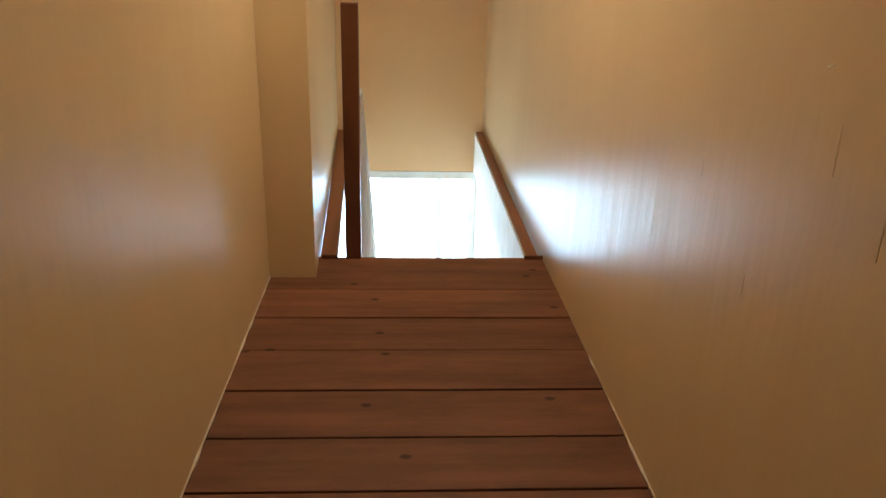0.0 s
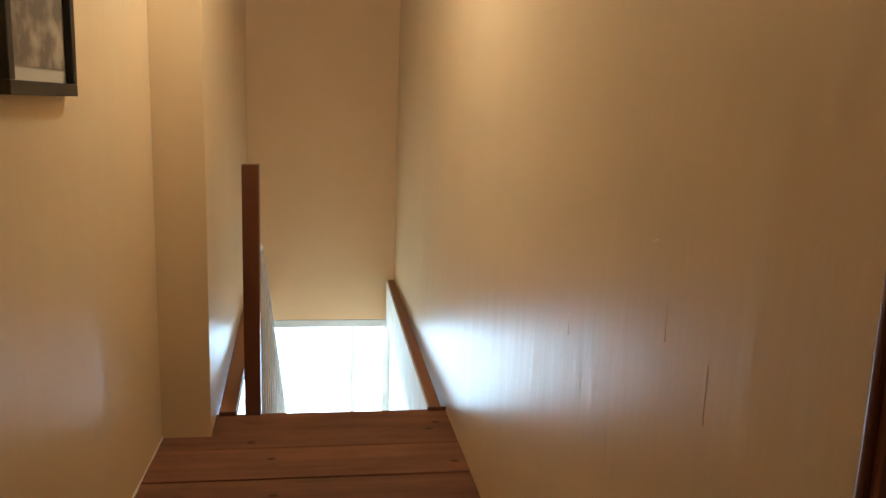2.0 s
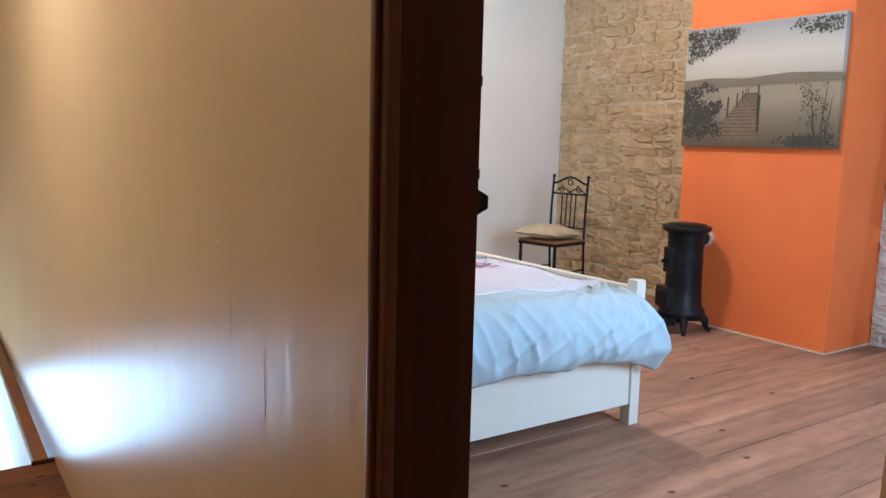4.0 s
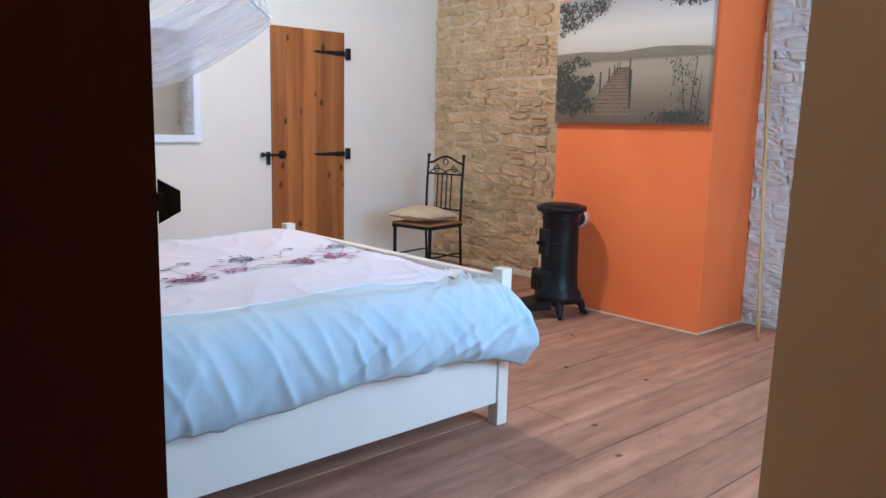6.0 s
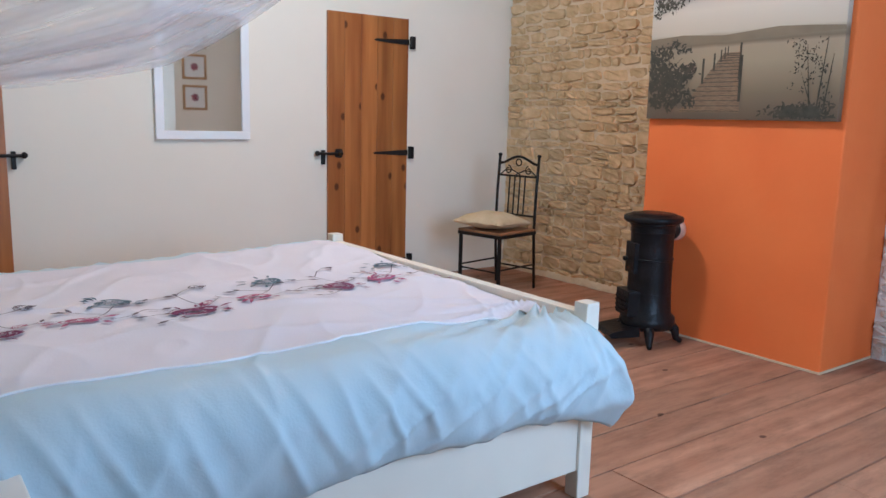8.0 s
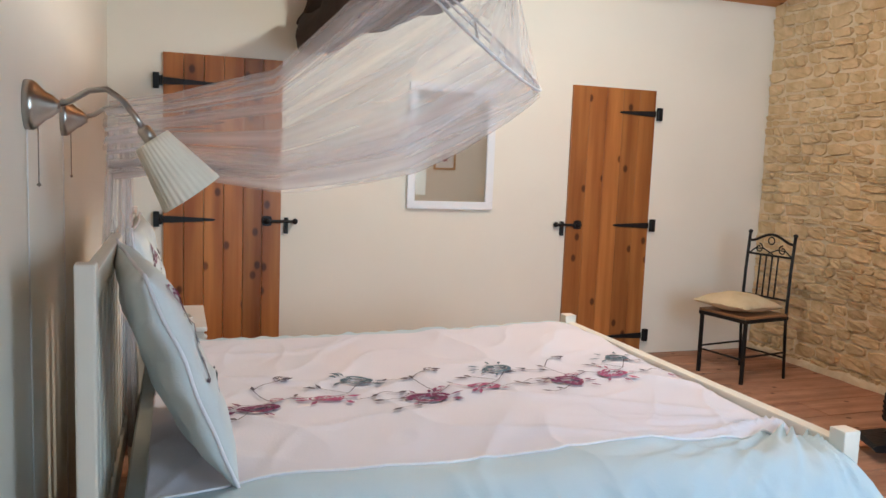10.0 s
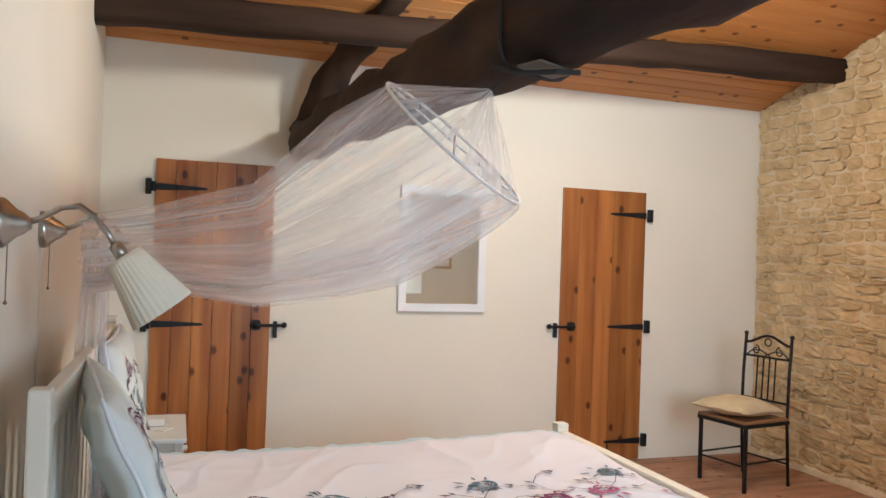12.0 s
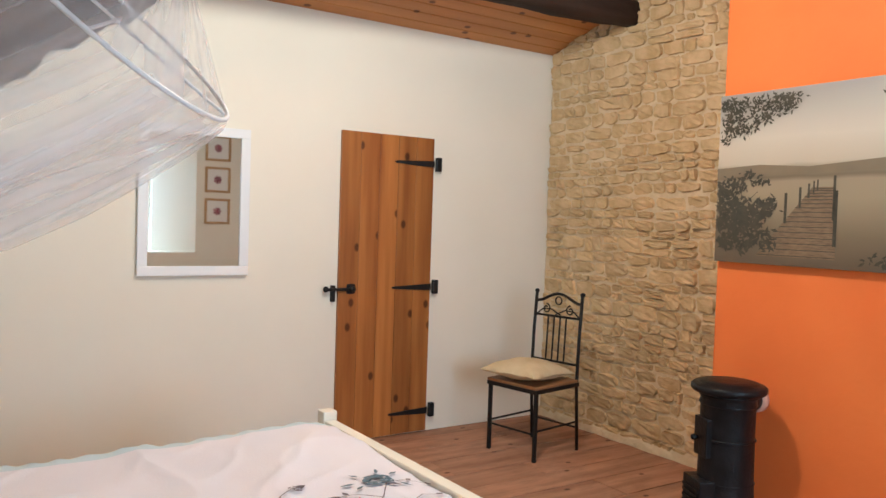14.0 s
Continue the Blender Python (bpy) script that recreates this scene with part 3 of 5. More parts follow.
# ---- mirror and pictures ----
mir = base("wall_mirror", (3.18, NORTH, 1.11), "white framed mirror on the off-white wall", "mirror")
mx0, mx1, mz0, mz1 = 2.862, 3.497, 1.11, 1.975
fw = 0.055
part("frame", boxes(((mx0, NORTH - 0.03, mz0), (mx1, NORTH - 0.001, mz0 + fw)), ((mx0, NORTH - 0.03, mz1 - fw), (mx1, NORTH - 0.001, mz1)), ((mx0, NORTH - 0.03, mz0 + fw), (mx0 + fw, NORTH - 0.001, mz1 - fw)), ((mx1 - fw, NORTH - 0.03, mz0 + fw), (mx1, NORTH - 0.001, mz1 - fw)), bevel=0.004), M_MIRFRAME, mir)
part("glass", boxes(((mx0 + fw - 0.004, NORTH - 0.018, mz0 + fw - 0.004), (mx1 - fw + 0.004, NORTH - 0.010, mz1 - fw + 0.004))), M_MIRROR, mir)


def flower_print(x, z):
    p = base("framed_print", (x, SOUTH, z), "small light wood frame with a crimson flower print", "picture", "prints on the wall")
    h = 0.17
    y0, y1 = SOUTH + 0.001, SOUTH + 0.024
    part("frame", boxes(((x - h, y0, z - h), (x + h, y1, z - h + 0.03)), ((x - h, y0, z + h - 0.03), (x + h, y1, z + h)), ((x - h, y0, z - h + 0.03), (x - h + 0.03, y1, z + h - 0.03)), ((x + h - 0.03, y0, z - h + 0.03), (x + h, y1, z + h - 0.03)), bevel=0.003), M_OAKFRAME, p)
    part("mount", boxes(((x - h + 0.03, y0, z - h + 0.03), (x + h - 0.03, y0 + 0.008, z + h - 0.03))), M_TABLE, p)
    bm = bmesh.new()
    for k in range(7):
        a = k * 0.9
        prism([(0, 0), (0.045 * math.cos(a - 0.35), 0.045 * math.sin(a - 0.35)), (0.06 * math.cos(a), 0.06 * math.sin(a)), (0.045 * math.cos(a + 0.35), 0.045 * math.sin(a + 0.35))], 0.002, Matrix.Translation((x, y0 + 0.0085 + 0.0007 * k, z)), bm)
    part("flower", bm, M_RED, p)
    return p


for z in (1.50, 1.92, 2.34):
    flower_print(5.13, z)

# lake picture on the chimney breast
pic = base("canvas_picture", (CH_X, 3.45, 1.31), "wide sepia canvas of a jetty on a misty lake", "picture")
PX, PY0, PY1, PZ0, PZ1 = CH_X - 0.045, 2.865, 4.045, 1.315, 2.15


def canvas_material():
    m = bpy.data.materials.new("lake_canvas")
    m.use_nodes = True
    nt = m.node_tree
    b = nt.nodes["Principled BSDF"]
    b.inputs["Roughness"].default_value = 0.42
    tc, sx = nt.nodes.new("ShaderNodeTexCoord"), nt.nodes.new("ShaderNodeSeparateXYZ")
    nt.links.new(tc.outputs["Object"], sx.inputs[0])
    mr = nt.nodes.new("ShaderNodeMapRange")
    mr.inputs["From Min"].default_value, mr.inputs["From Max"].default_value = PZ0, PZ1
    nz = nt.nodes.new("ShaderNodeTexNoise")
    nz.inputs["Scale"].default_value = 3
    ad = nt.nodes.new("ShaderNodeMath")
    ad.operation = "MULTIPLY_ADD"
    ad.inputs[1].default_value = 0.04
    nt.links.new(nz.outputs[0], ad.inputs[0])
    nt.links.new(sx.outputs[2], mr.inputs["Value"])
    nt.links.new(mr.outputs[0], ad.inputs[2])
    r = nt.nodes.new("ShaderNodeValToRGB")
    els = r.color_ramp.elements
    els[0].position, els[0].color = 0.0, (0.10, 0.07, 0.045, 1)
    els[1].position, els[1].color = 1.0, (0.30, 0.28, 0.26, 1)
    for pos, col in ((0.20, (0.17, 0.13, 0.08)), (0.40, (0.30, 0.24, 0.155)), (0.50, (0.30, 0.24, 0.16)), (0.525, (0.15, 0.115, 0.07)), (0.56, (0.22, 0.175, 0.115)), (0.60, (0.46, 0.40, 0.31)), (0.75, (0.52, 0.465, 0.385))):
        e = els.new(pos)
        e.color = (*col, 1)
    nt.links.new(ad.outputs[0], r.inputs[0])
    nt.links.new(r.outputs[0], b.inputs["Base Color"])
    return m


M_CANVAS = canvas_material()
part("canvas", boxes(((PX, PY0, PZ0), (CH_X - 0.001, PY1, PZ1)), bevel=0.003), M_CANVAS, pic)


def on_canvas(u, v, lift=0.001):
    """u to the viewer's right, v up, both 0 to 1."""
    return Vector((PX - lift, PY1 + (PY0 - PY1) * u, PZ0 + (PZ1 - PZ0) * v))


def flat(bm, uvs, lift):
    bm.faces.new([bm.verts.new(on_canvas(u, v, lift)) for u, v in uvs])


M_INK = mat("dark_foliage_paint", (0.035, 0.032, 0.022), 0.7, 0, (0.07, 0.06, 0.04), 30)
M_JETTY = mat("jetty_paint", (0.22, 0.15, 0.085), 0.7, 0, (0.13, 0.085, 0.05), 30, (1, 1, 6))
M_HILL = mat("hill_paint", (0.20, 0.155, 0.10), 0.7)
bm = bmesh.new()
flat(bm, [(0, 0.50), (0, 0.56), (0.2, 0.575), (0.42, 0.555), (0.7, 0.585), (0.86, 0.575), (1, 0.56), (1, 0.535), (0.5, 0.52)], 0.0012)
part("painted_shore", bm, M_HILL, pic)
bm = bmesh.new()
flat(bm, [(0.20, 0.05), (0.535, 0.05), (0.525, 0.44), (0.435, 0.44)], 0.0014)
part("painted_jetty", bm, M_JETTY, pic)
bm = bmesh.new()
for i in range(16):
    v = 0.055 + 0.38 * (1 - (1 - i / 16) ** 1.5)
    f = (v - 0.05) / 0.39
    a, b = 0.20 + 0.235 * f, 0.535 - 0.01 * f
    flat(bm, [(a, v), (b, v), (b, v + 0.004), (a, v + 0.004)], 0.002)
tagged(part("painted_planks", bm, M_INK, pic), kind="stuff")
bm = bmesh.new()
for u, v0, v1, w in ((0.530, 0.12, 0.42, 0.007), (0.522, 0.26, 0.50, 0.005), (0.325, 0.24, 0.41, 0.006), (0.385, 0.33, 0.44, 0.005), (0.42, 0.38, 0.46, 0.004), (0.44, 0.40, 0.475, 0.003), (0.455, 0.42, 0.48, 0.003)):
    flat(bm, [(u - w, v0), (u + w, v0), (u + w, v1), (u - w, v1)], 0.0024)
tagged(part("painted_jetty_rail", bm, M_INK, pic), kind="stuff")


def leaves(bm, cu, cv, su, sv, count, size, rng):
    for _ in range(count):
        u, v = rng.gauss(cu, su), rng.gauss(cv, sv)
        if not (0.01 < u < 0.985 and 0.015 < v < 0.98):
            continue
        a, s = rng.uniform(0, 6.28), size * rng.uniform(0.5, 1.2)
        c, d = math.cos(a) * s, math.sin(a) * s
        flat(bm, [(u - c, v - d * 1.4), (u + d * 0.4, v - c * 0.5), (u + c, v + d * 1.4), (u - d * 0.4, v + c * 0.5)], 0.0026 + rng.uniform(0, 0.001))


rng = random.Random(5)
bm = bmesh.new()
for k in range(70):
    # sprigs of overhanging leaves, thick at the corner and thinning outwards
    q = rng.random() ** 1.3
    leaves(bm, 0.02 + 0.34 * q, 0.97 - 0.26 * rng.random() * (1 - q * 0.7), 0.020, 0.018, 9, 0.012, rng)
for k in range(26):
    q = rng.random() ** 1.2
    leaves(bm, 0.98 - 0.36 * q, 0.97 - 0.12 * rng.random() * (1 - 0.5 * q), 0.018, 0.014, 8, 0.012, rng)
for k in range(85):
    q = rng.random() ** 1.4
    leaves(bm, 0.01 + 0.25 * q, 0.06 + (0.46 - 0.35 * q * rng.random()) * rng.random() ** 0.7, 0.024, 0.026, 12, 0.016, rng)
for k in range(34):
    q = rng.random()
    leaves(bm, 0.78 + 0.18 * rng.random(), 0.10 + 0.40 * q, 0.012, 0.014, 5, 0.0085, rng)
leaves(bm, 0.84, 0.05, 0.07, 0.025, 420, 0.014, rng)
tagged(part("painted_foliage", bm, M_INK, pic), kind="stuff")
bm = bmesh.new()
for u0, v0, u1, v1 in ((0.0, 0.97, 0.30, 0.86), (0.05, 0.99, 0.15, 0.72), (0.90, 0.05, 0.93, 0.50), (0.88, 0.08, 0.82, 0.30), (0.93, 0.05, 0.96, 0.40), (0.87, 0.06, 0.84, 0.46), (1.0, 0.97, 0.76, 0.90), (0.0, 0.2, 0.2, 0.42)):
    flat(bm, [(u0, v0), (u0 + 0.008, v0 - 0.004), (u1 + 0.002, v1), (u1, v1 + 0.003)], 0.0025)
tagged(part("painted_branches", bm, M_INK, pic), kind="stuff")

# nicks and runs in the landing paint
M_NICK = mat("chipped_paint", (0.80, 0.72, 0.55), 0.5)
for y0, z0, dy, dz in ((1.454, 1.128, 0.022, -0.008), (1.255, 0.89, 0.002, 0.09), (1.887, 0.835, 0.004, 0.05), (1.40, 0.97, 0.003, 0.08), (1.618, 0.68, 0.001, 0.045)):
    w = 0.0018 if abs(dy) > 0.01 else 0.0003
    nick = part("paint_nick", tube([(hall_face(y0), y0, z0), (hall_face(y0) - 0.0003, y0 + dy * 0.4, z0 + dz * 0.5), (hall_face(y0), y0 + dy, z0 + dz)], [0.0006, w, 0.0006], 6), M_NICK if abs(dy) > 0.01 else M_GLOSS, partition, "", True)

# ragged paint line where the landing walls meet the boards
for side, x, y0, y1 in ((1, HALL_L, 0.2, 3.28), (-1, HALL_R0, 1.0, 3.48)):
    pts = [(x + side * 0.002, y0 + (y1 - y0) * k / 120, 0.001) for k in range(121)]
    wide = [0.002 + 0.007 * max(0.0, noise.noise(Vector((side * 3.0, k * 0.31, 0.5)))) for k in range(121)]
    tagged(part("trim_paint_line", tube(pts, wide, 6), M_NICK, None, "", True), "ragged pale paint line at the foot of the landing wall", "trim", kind="structure")

# small framed print on the landing wall
lp = base("framed_picture", (HALL_L, 2.14, 1.33), "black framed sepia print on the landing wall", "picture")
ly0, ly1, lz0, lz1 = 1.925, 2.345, 1.325, 1.93
xf = HALL_L + 0.03
part("frame", boxes(((HALL_L + 0.001, ly0, lz0), (xf, ly1, lz0 + 0.03)), ((HALL_L + 0.001, ly0, lz1 - 0.03), (xf, ly1, lz1)), ((HALL_L + 0.001, ly0, lz0 + 0.03), (xf, ly0 + 0.03, lz1 - 0.03)), ((HALL_L + 0.001, ly1 - 0.03, lz0 + 0.03), (xf, ly1, lz1 - 0.03)), bevel=0.003), M_BLACKFRAME, lp)
part("mount", boxes(((HALL_L + 0.001, ly0 + 0.03, lz0 + 0.03), (HALL_L + 0.012, ly1 - 0.03, lz1 - 0.03))), M_PAPER, lp)
part("print", boxes(((HALL_L + 0.012, ly0 + 0.045, lz0 + 0.06), (HALL_L + 0.014, ly1 - 0.045, lz1 - 0.045))), M_SEPIA, lp)

# ---- landing woodwork ----
post = base("newel_post", (0.077, 3.52, 0), "square reddish stained newel post at the stairhead", "newel post")
part("shaft", boxes(((0.043, 3.49, -0.30), (0.110, 3.555, 1.073)), bevel=0.003), M_POST, post)
structure("trim_stair_right", boxes(((0.845, HOLE_Y - 0.0, -0.05), (hall_face(6.0) - 0.0, NORTH - 0.002, 0.012)), bevel=0.003), M_TRIM, "reddish stained trim board along the stairwell", "trim")
structure("trim_stair_right_edge", boxes(((0.835, HOLE_Y + 0.004, -0.30), (0.843, NORTH - 0.006, 0.004))), M_LOWER, "white edge board of the stairwell", "trim")
structure("trim_stair_left", slab([(-0.066, HOLE_Y), (0.003, HOLE_Y), (-0.10, NORTH - 0.002), (-0.185, NORTH - 0.002)], -0.05, 0.012), M_TRIM, "reddish stained trim board along the stairwell", "trim")
structure("trim_stair_head", boxes(((-0.064, HOLE_Y - 0.002, -0.30), (0.85, HOLE_Y + 0.02, -0.036))), M_TRIM, "stained board at the stairhead", "trim")
for xx in (0.832, -0.062):
    structure("trim_stair_cap", boxes(((xx, HOLE_Y - 0.012, -0.03), (xx + (0.095 if xx > 0 else 0.07), HOLE_Y - 0.001, 0.016)), bevel=0.002), M_POST, "dark end cap of the stairwell trim", "trim")
rail = base("stair_balustrade", (0.12, 3.56, -0.3), "pale painted balustrade going down the stairs", "balustrade")
part("handrail", tube([(0.10, 3.56, 0.72), (0.10, 4.9, -0.40), (0.10, 5.9, -1.25)], 0.022), M_LOWER, rail)
for i in range(14):
    y = 3.62 + 0.13 * i
    z = 0.70 - 0.835 * (y - 3.56)
    part("baluster", boxes(((0.092, y, z - 0.85), (0.112, y + 0.024, z)), bevel=0.003), M_LOWER, rail)
stairs = base("staircase", (0.45, 4.0, -2.6), "pale wooden stairs going down", "stairs")
for i in range(11):
    part("tread", boxes(((0.13, HOLE_Y + 0.03 + 0.215 * i, -0.25 - 0.19 * i), (0.83, HOLE_Y + 0.29 + 0.215 * i, -0.215 - 0.19 * i)), bevel=0.004), M_TREAD, stairs)
part("stringer", prism([(0, -0.30), (2.45, -2.46), (2.45, -2.6), (2.2, -2.6), (0, -0.62)], 0.03, pose(0.86, HOLE_Y + 0.03, 0, 0, 0, 90)), M_LOWER, stairs)

# ---- bed ----
BX0, BX1, BY0, BY1 = 1.15, 3.26, 2.60, 4.40
bed = base("bed", (2.2, 3.5, 0), "cream painted wooden double bed frame with slatted headboard", "bed")
for y in (BY0, BY1 - 0.06):
    part("foot_post", boxes(((BX1 - 0.035, y, 0), (BX1 + 0.025, y + 0.06, 0.69)), bevel=0.005), M_BED, bed)
    part("head_post", boxes(((BX0 + 0.020, y, 0), (BX0 + 0.062, y + 0.05, 1.20)), bevel=0.006), M_BED, bed)
part("footboard", boxes(((BX1 - 0.02, BY0 + 0.06, 0.14), (BX1 + 0.008, BY1 - 0.06, 0.615)), bevel=0.004), M_BED, bed)
part("foot_rail", boxes(((BX1 - 0.03, BY0 + 0.06, 0.616), (BX1 + 0.018, BY1 - 0.06, 0.655)), bevel=0.006), M_BED, bed)
part("head_rail", boxes(((BX0 + 0.024, BY0 + 0.05, 1.11), (BX0 + 0.058, BY1 - 0.06, 1.175)), bevel=0.006), M_BED, bed)
part("head_rail", boxes(((BX0 + 0.024, BY0 + 0.05, 0.45), (BX0 + 0.058, BY1 - 0.06, 0.53)), bevel=0.006), M_BED, bed)
for i in range(15):
    y = BY0 + 0.10 + i * 0.1115
    part("slat", boxes(((BX0 + 0.032, y, 0.53), (BX0 + 0.050, y + 0.05, 1.11)), bevel=0.003), M_BED, bed)
for y in (BY0 + 0.012, BY1 - 0.04):
    part("side_rail", boxes(((BX0 + 0.062, y, 0.10), (BX1 - 0.035, y + 0.028, 0.40)), bevel=0.004), M_BED, bed)
mattress = tagged(part("mattress", boxes(((BX0 + 0.09, BY0 + 0.05, 0.30), (BX1 - 0.05, BY1 - 0.05, 0.60)), bevel=0.05), M_PILLOW), "white mattress on the bed frame", "mattress")


def ridge(q, sharp=2.6, power=1.6):
    return max(0.0, 1 - abs(noise.noise(q)) * sharp) ** power


def seam_y(x):
    """The line where the lilac panel meets the blue border on the near side."""
    return 2.66 + 0.066 * (x - 1.52)


def duvet_fan(x, d):
    """Creases fanning out from the foot corner; d runs down from the top edge line."""
    vx, vd = 3.27 - x, d + 0.24
    r, phi = math.hypot(vx, vd), math.atan2(vd, vx)
    near = min(1.0, r / 0.12) * math.exp(-(r / 0.62) ** 2) * min(1.0, max(0.0, 1.5 * (phi + 0.35)))
    return near * (0.036 * (ridge(Vector((phi * 3.4, r * 0.9, 2.0)), 3.0, 1.4) - 0.4) + 0.022 * (ridge(Vector((phi * 8.5, r * 1.3, 12.0)), 3.0, 1.3) - 0.4))


def duvet_top(x, y):
    """Height of the duvet over the mattress."""
    z = 0.665 + 0.012 * math.sin(2.1 * x + 0.7) * math.sin(1.9 * y)
    z += 0.012 * noise.noise(Vector((x * 2.2, y * 2.6, 1.0))) + 0.004 * noise.noise(Vector((x * 7, y * 5, 4.0)))
    z += 0.010 * (ridge(Vector((x * 1.7 + y * 1.1, y * 1.5 - x * 0.6, 9.0)), 4.0, 2.0)) + 0.006 * ridge(Vector((x * 3.8 - y * 2.6, y * 1.9 + x * 1.2, 19.0)), 5.0, 1.5)
    z += duvet_fan(x, 2.62 - y)
    hem = max(0.0, (y - 4.22) / 0.16)
    z += min(1.0, hem * 2.5) * 0.0035 * math.sin(x * 70 + 3 * noise.noise(Vector((x * 5, 0, 0))))
    z -= 0.05 * min(hem, 1.0) ** 2
    z -= 0.03 * max(0.0, (x - 3.05) / 0.17) ** 2
    return z


def duvet_point(s, t):
    """s from the head to the foot, t from the far edge over the top and down the near side (0 to 1)."""
    x = 1.30 + (3.225 - 1.30) * s
    L0, R = 4.38, 0.12
    top_len = L0 - 2.62
    drop = 0.315 + 0.025 * math.sin(5.0 * s + 0.6) + 0.02 * noise.noise(Vector((s * 5, 0, 2))) + 0.045 * max(0.0, (s - 0.8) / 0.2) ** 1.5
    total = top_len + R * 1.57 + (drop - R)
    d = t * total
    if d < top_len:
        y = L0 - d
        return Vector((x, y, duvet_top(x, y)))
    flat_z = 0.665 + 0.012 * math.sin(2.1 * x + 0.7) * math.sin(1.9 * 2.62)
    zt = flat_z + (duvet_top(x, 2.62) - flat_z - duvet_fan(x, 0.0))
    d2 = d - top_len
    if d2 < R * 1.57:
        a = d2 / R
        y, z = 2.62 - R * math.sin(a), zt - R * (1 - math.cos(a))
    else:
        a = 1.57
        y, z = 2.62 - R, zt - R - (d2 - R * 1.57)
    o = min(1.0, a / 1.57)
    low = max(0.0, (zt - z) / drop)
    belly = math.sin(min(1.0, 0.10 + 0.82 * low) * math.pi)
    lean = x * 3.2 + low * (0.5 + 1.3 * s)
    fold = 0.026 * noise.noise(Vector((lean * 1.1, low * 0.5, 3.0)))
    fold += 0.015 * ridge(Vector((lean * 1.5, low * 0.45, 8.0)), 3.0, 1.3) + 0.012 * ridge(Vector((x * 8.5 - low * 1.4, low * 0.9, 18.0)), 3.0, 1.2)
    fold += 0.007 * noise.noise(Vector((x * 21, low * 2.2, 31.0))) * low
    out = o * (0.018 + fold * (0.35 + belly)) + duvet_fan(x, d2) * (1 - 0.5 * low)
    y -= out * math.sin(a) + 0.022 * belly * o
    z += out * math.cos(a) * 0.7
    y += 0.05 * low ** 5
    z += 0.010 * low * noise.noise(Vector((x * 16, 0, 5.0)))
    corner = max(0.0, (s - 0.84) / 0.16)
    x += corner ** 1.6 * 0.055 * math.sin(min(1.0, low) * 1.75) * o
    return Vector((x, y, z))


bm = bmesh.new()
NS, NT = 300, 190
grid = [[bm.verts.new(duvet_point(i / NS, j / NT)) for j in range(NT + 1)] for i in range(NS + 1)]
for i in range(NS):
    for j in range(NT):
        f = bm.faces.new((grid[i][j], grid[i + 1][j], grid[i + 1][j + 1], grid[i][j + 1]))
        c = f.calc_center_median()
        f.material_index = 1 if c.y > seam_y(c.x) and c.y < 4.22 else 0
duvet = part("duvet", bm, [M_DUVET_BLUE, M_DUVET_LILAC], None, "", True)
sol = duvet.modifiers.new("thickness", "SOLIDIFY")
sol.thickness, sol.offset = 0.02, -1.0
tagged(duvet, "lilac and pale blue duvet with embroidered flowers, draped over the bed", "duvet")


piping = [(1.33 + 0.02 * k, seam_y(1.33 + 0.02 * k)) for k in range(94)]
part("piping", tube([(x, y, duvet_top(x, y) + 0.002) for x, y in piping], 0.0042, 6), M_PIPING, duvet, "thin white piping along the seam", True)


def stitch(bm, pts):
    """A flat patch lying on the duvet."""
    bm.faces.new([bm.verts.new((x, y, duvet_top(x, y) + 0.0075)) for x, y in pts])


def stem(bm, pts, w=0.003):
    for (x0, y0), (x1, y1) in zip(pts, pts[1:]):
        n = max(1, int(math.hypot(x1 - x0, y1 - y0) / 0.02))
        l = math.hypot(x1 - x0, y1 - y0) or 1
        px, py = -(y1 - y0) / l * w, (x1 - x0) / l * w
        for i in range(n):
            a, b = i / n, (i + 1) / n
            xa, ya, xb, yb = x0 + (x1 - x0) * a, y0 + (y1 - y0) * a, x0 + (x1 - x0) * b, y0 + (y1 - y0) * b
            stitch(bm, [(xa + px, ya + py), (xa - px, ya - py), (xb - px, yb - py), (xb + px, yb + py)])


def petal_ring(bm, cx, cy, r, petals, rng, squash=0.75):
    """An open rose of curled petals drawn as short arcs and filled tips."""
    for k in range(petals):
        a = 6.283 * k / petals + rng.uniform(-0.25, 0.25)
        rr = r * rng.uniform(0.55, 1.0)
        arc = [(cx + rr * math.cos(a + q) * (1 - 0.25 * abs(q)), cy + rr * squash * math.sin(a + q) * (1 - 0.25 * abs(q))) for q in (-0.55, -0.2, 0.2, 0.55)]
        stem(bm, arc, r * rng.uniform(0.05, 0.11))
        if rng.random() < 0.6:
            inner = [(cx + (p - cx) * 0.6, cy + (q - cy) * 0.6) for p, q in (arc[2], arc[1])]
            stitch(bm, [arc[1], arc[2]] + inner)


def leaf(bm, x, y, a, l, w):
    c, d = math.cos(a), math.sin(a)
    stitch(bm, [(x, y), (x + 0.5 * l * c - w * d, y + 0.5 * l * d + w * c), (x + l * c, y + l * d), (x + 0.5 * l * c + w * d, y + 0.5 * l * d - w * c)])


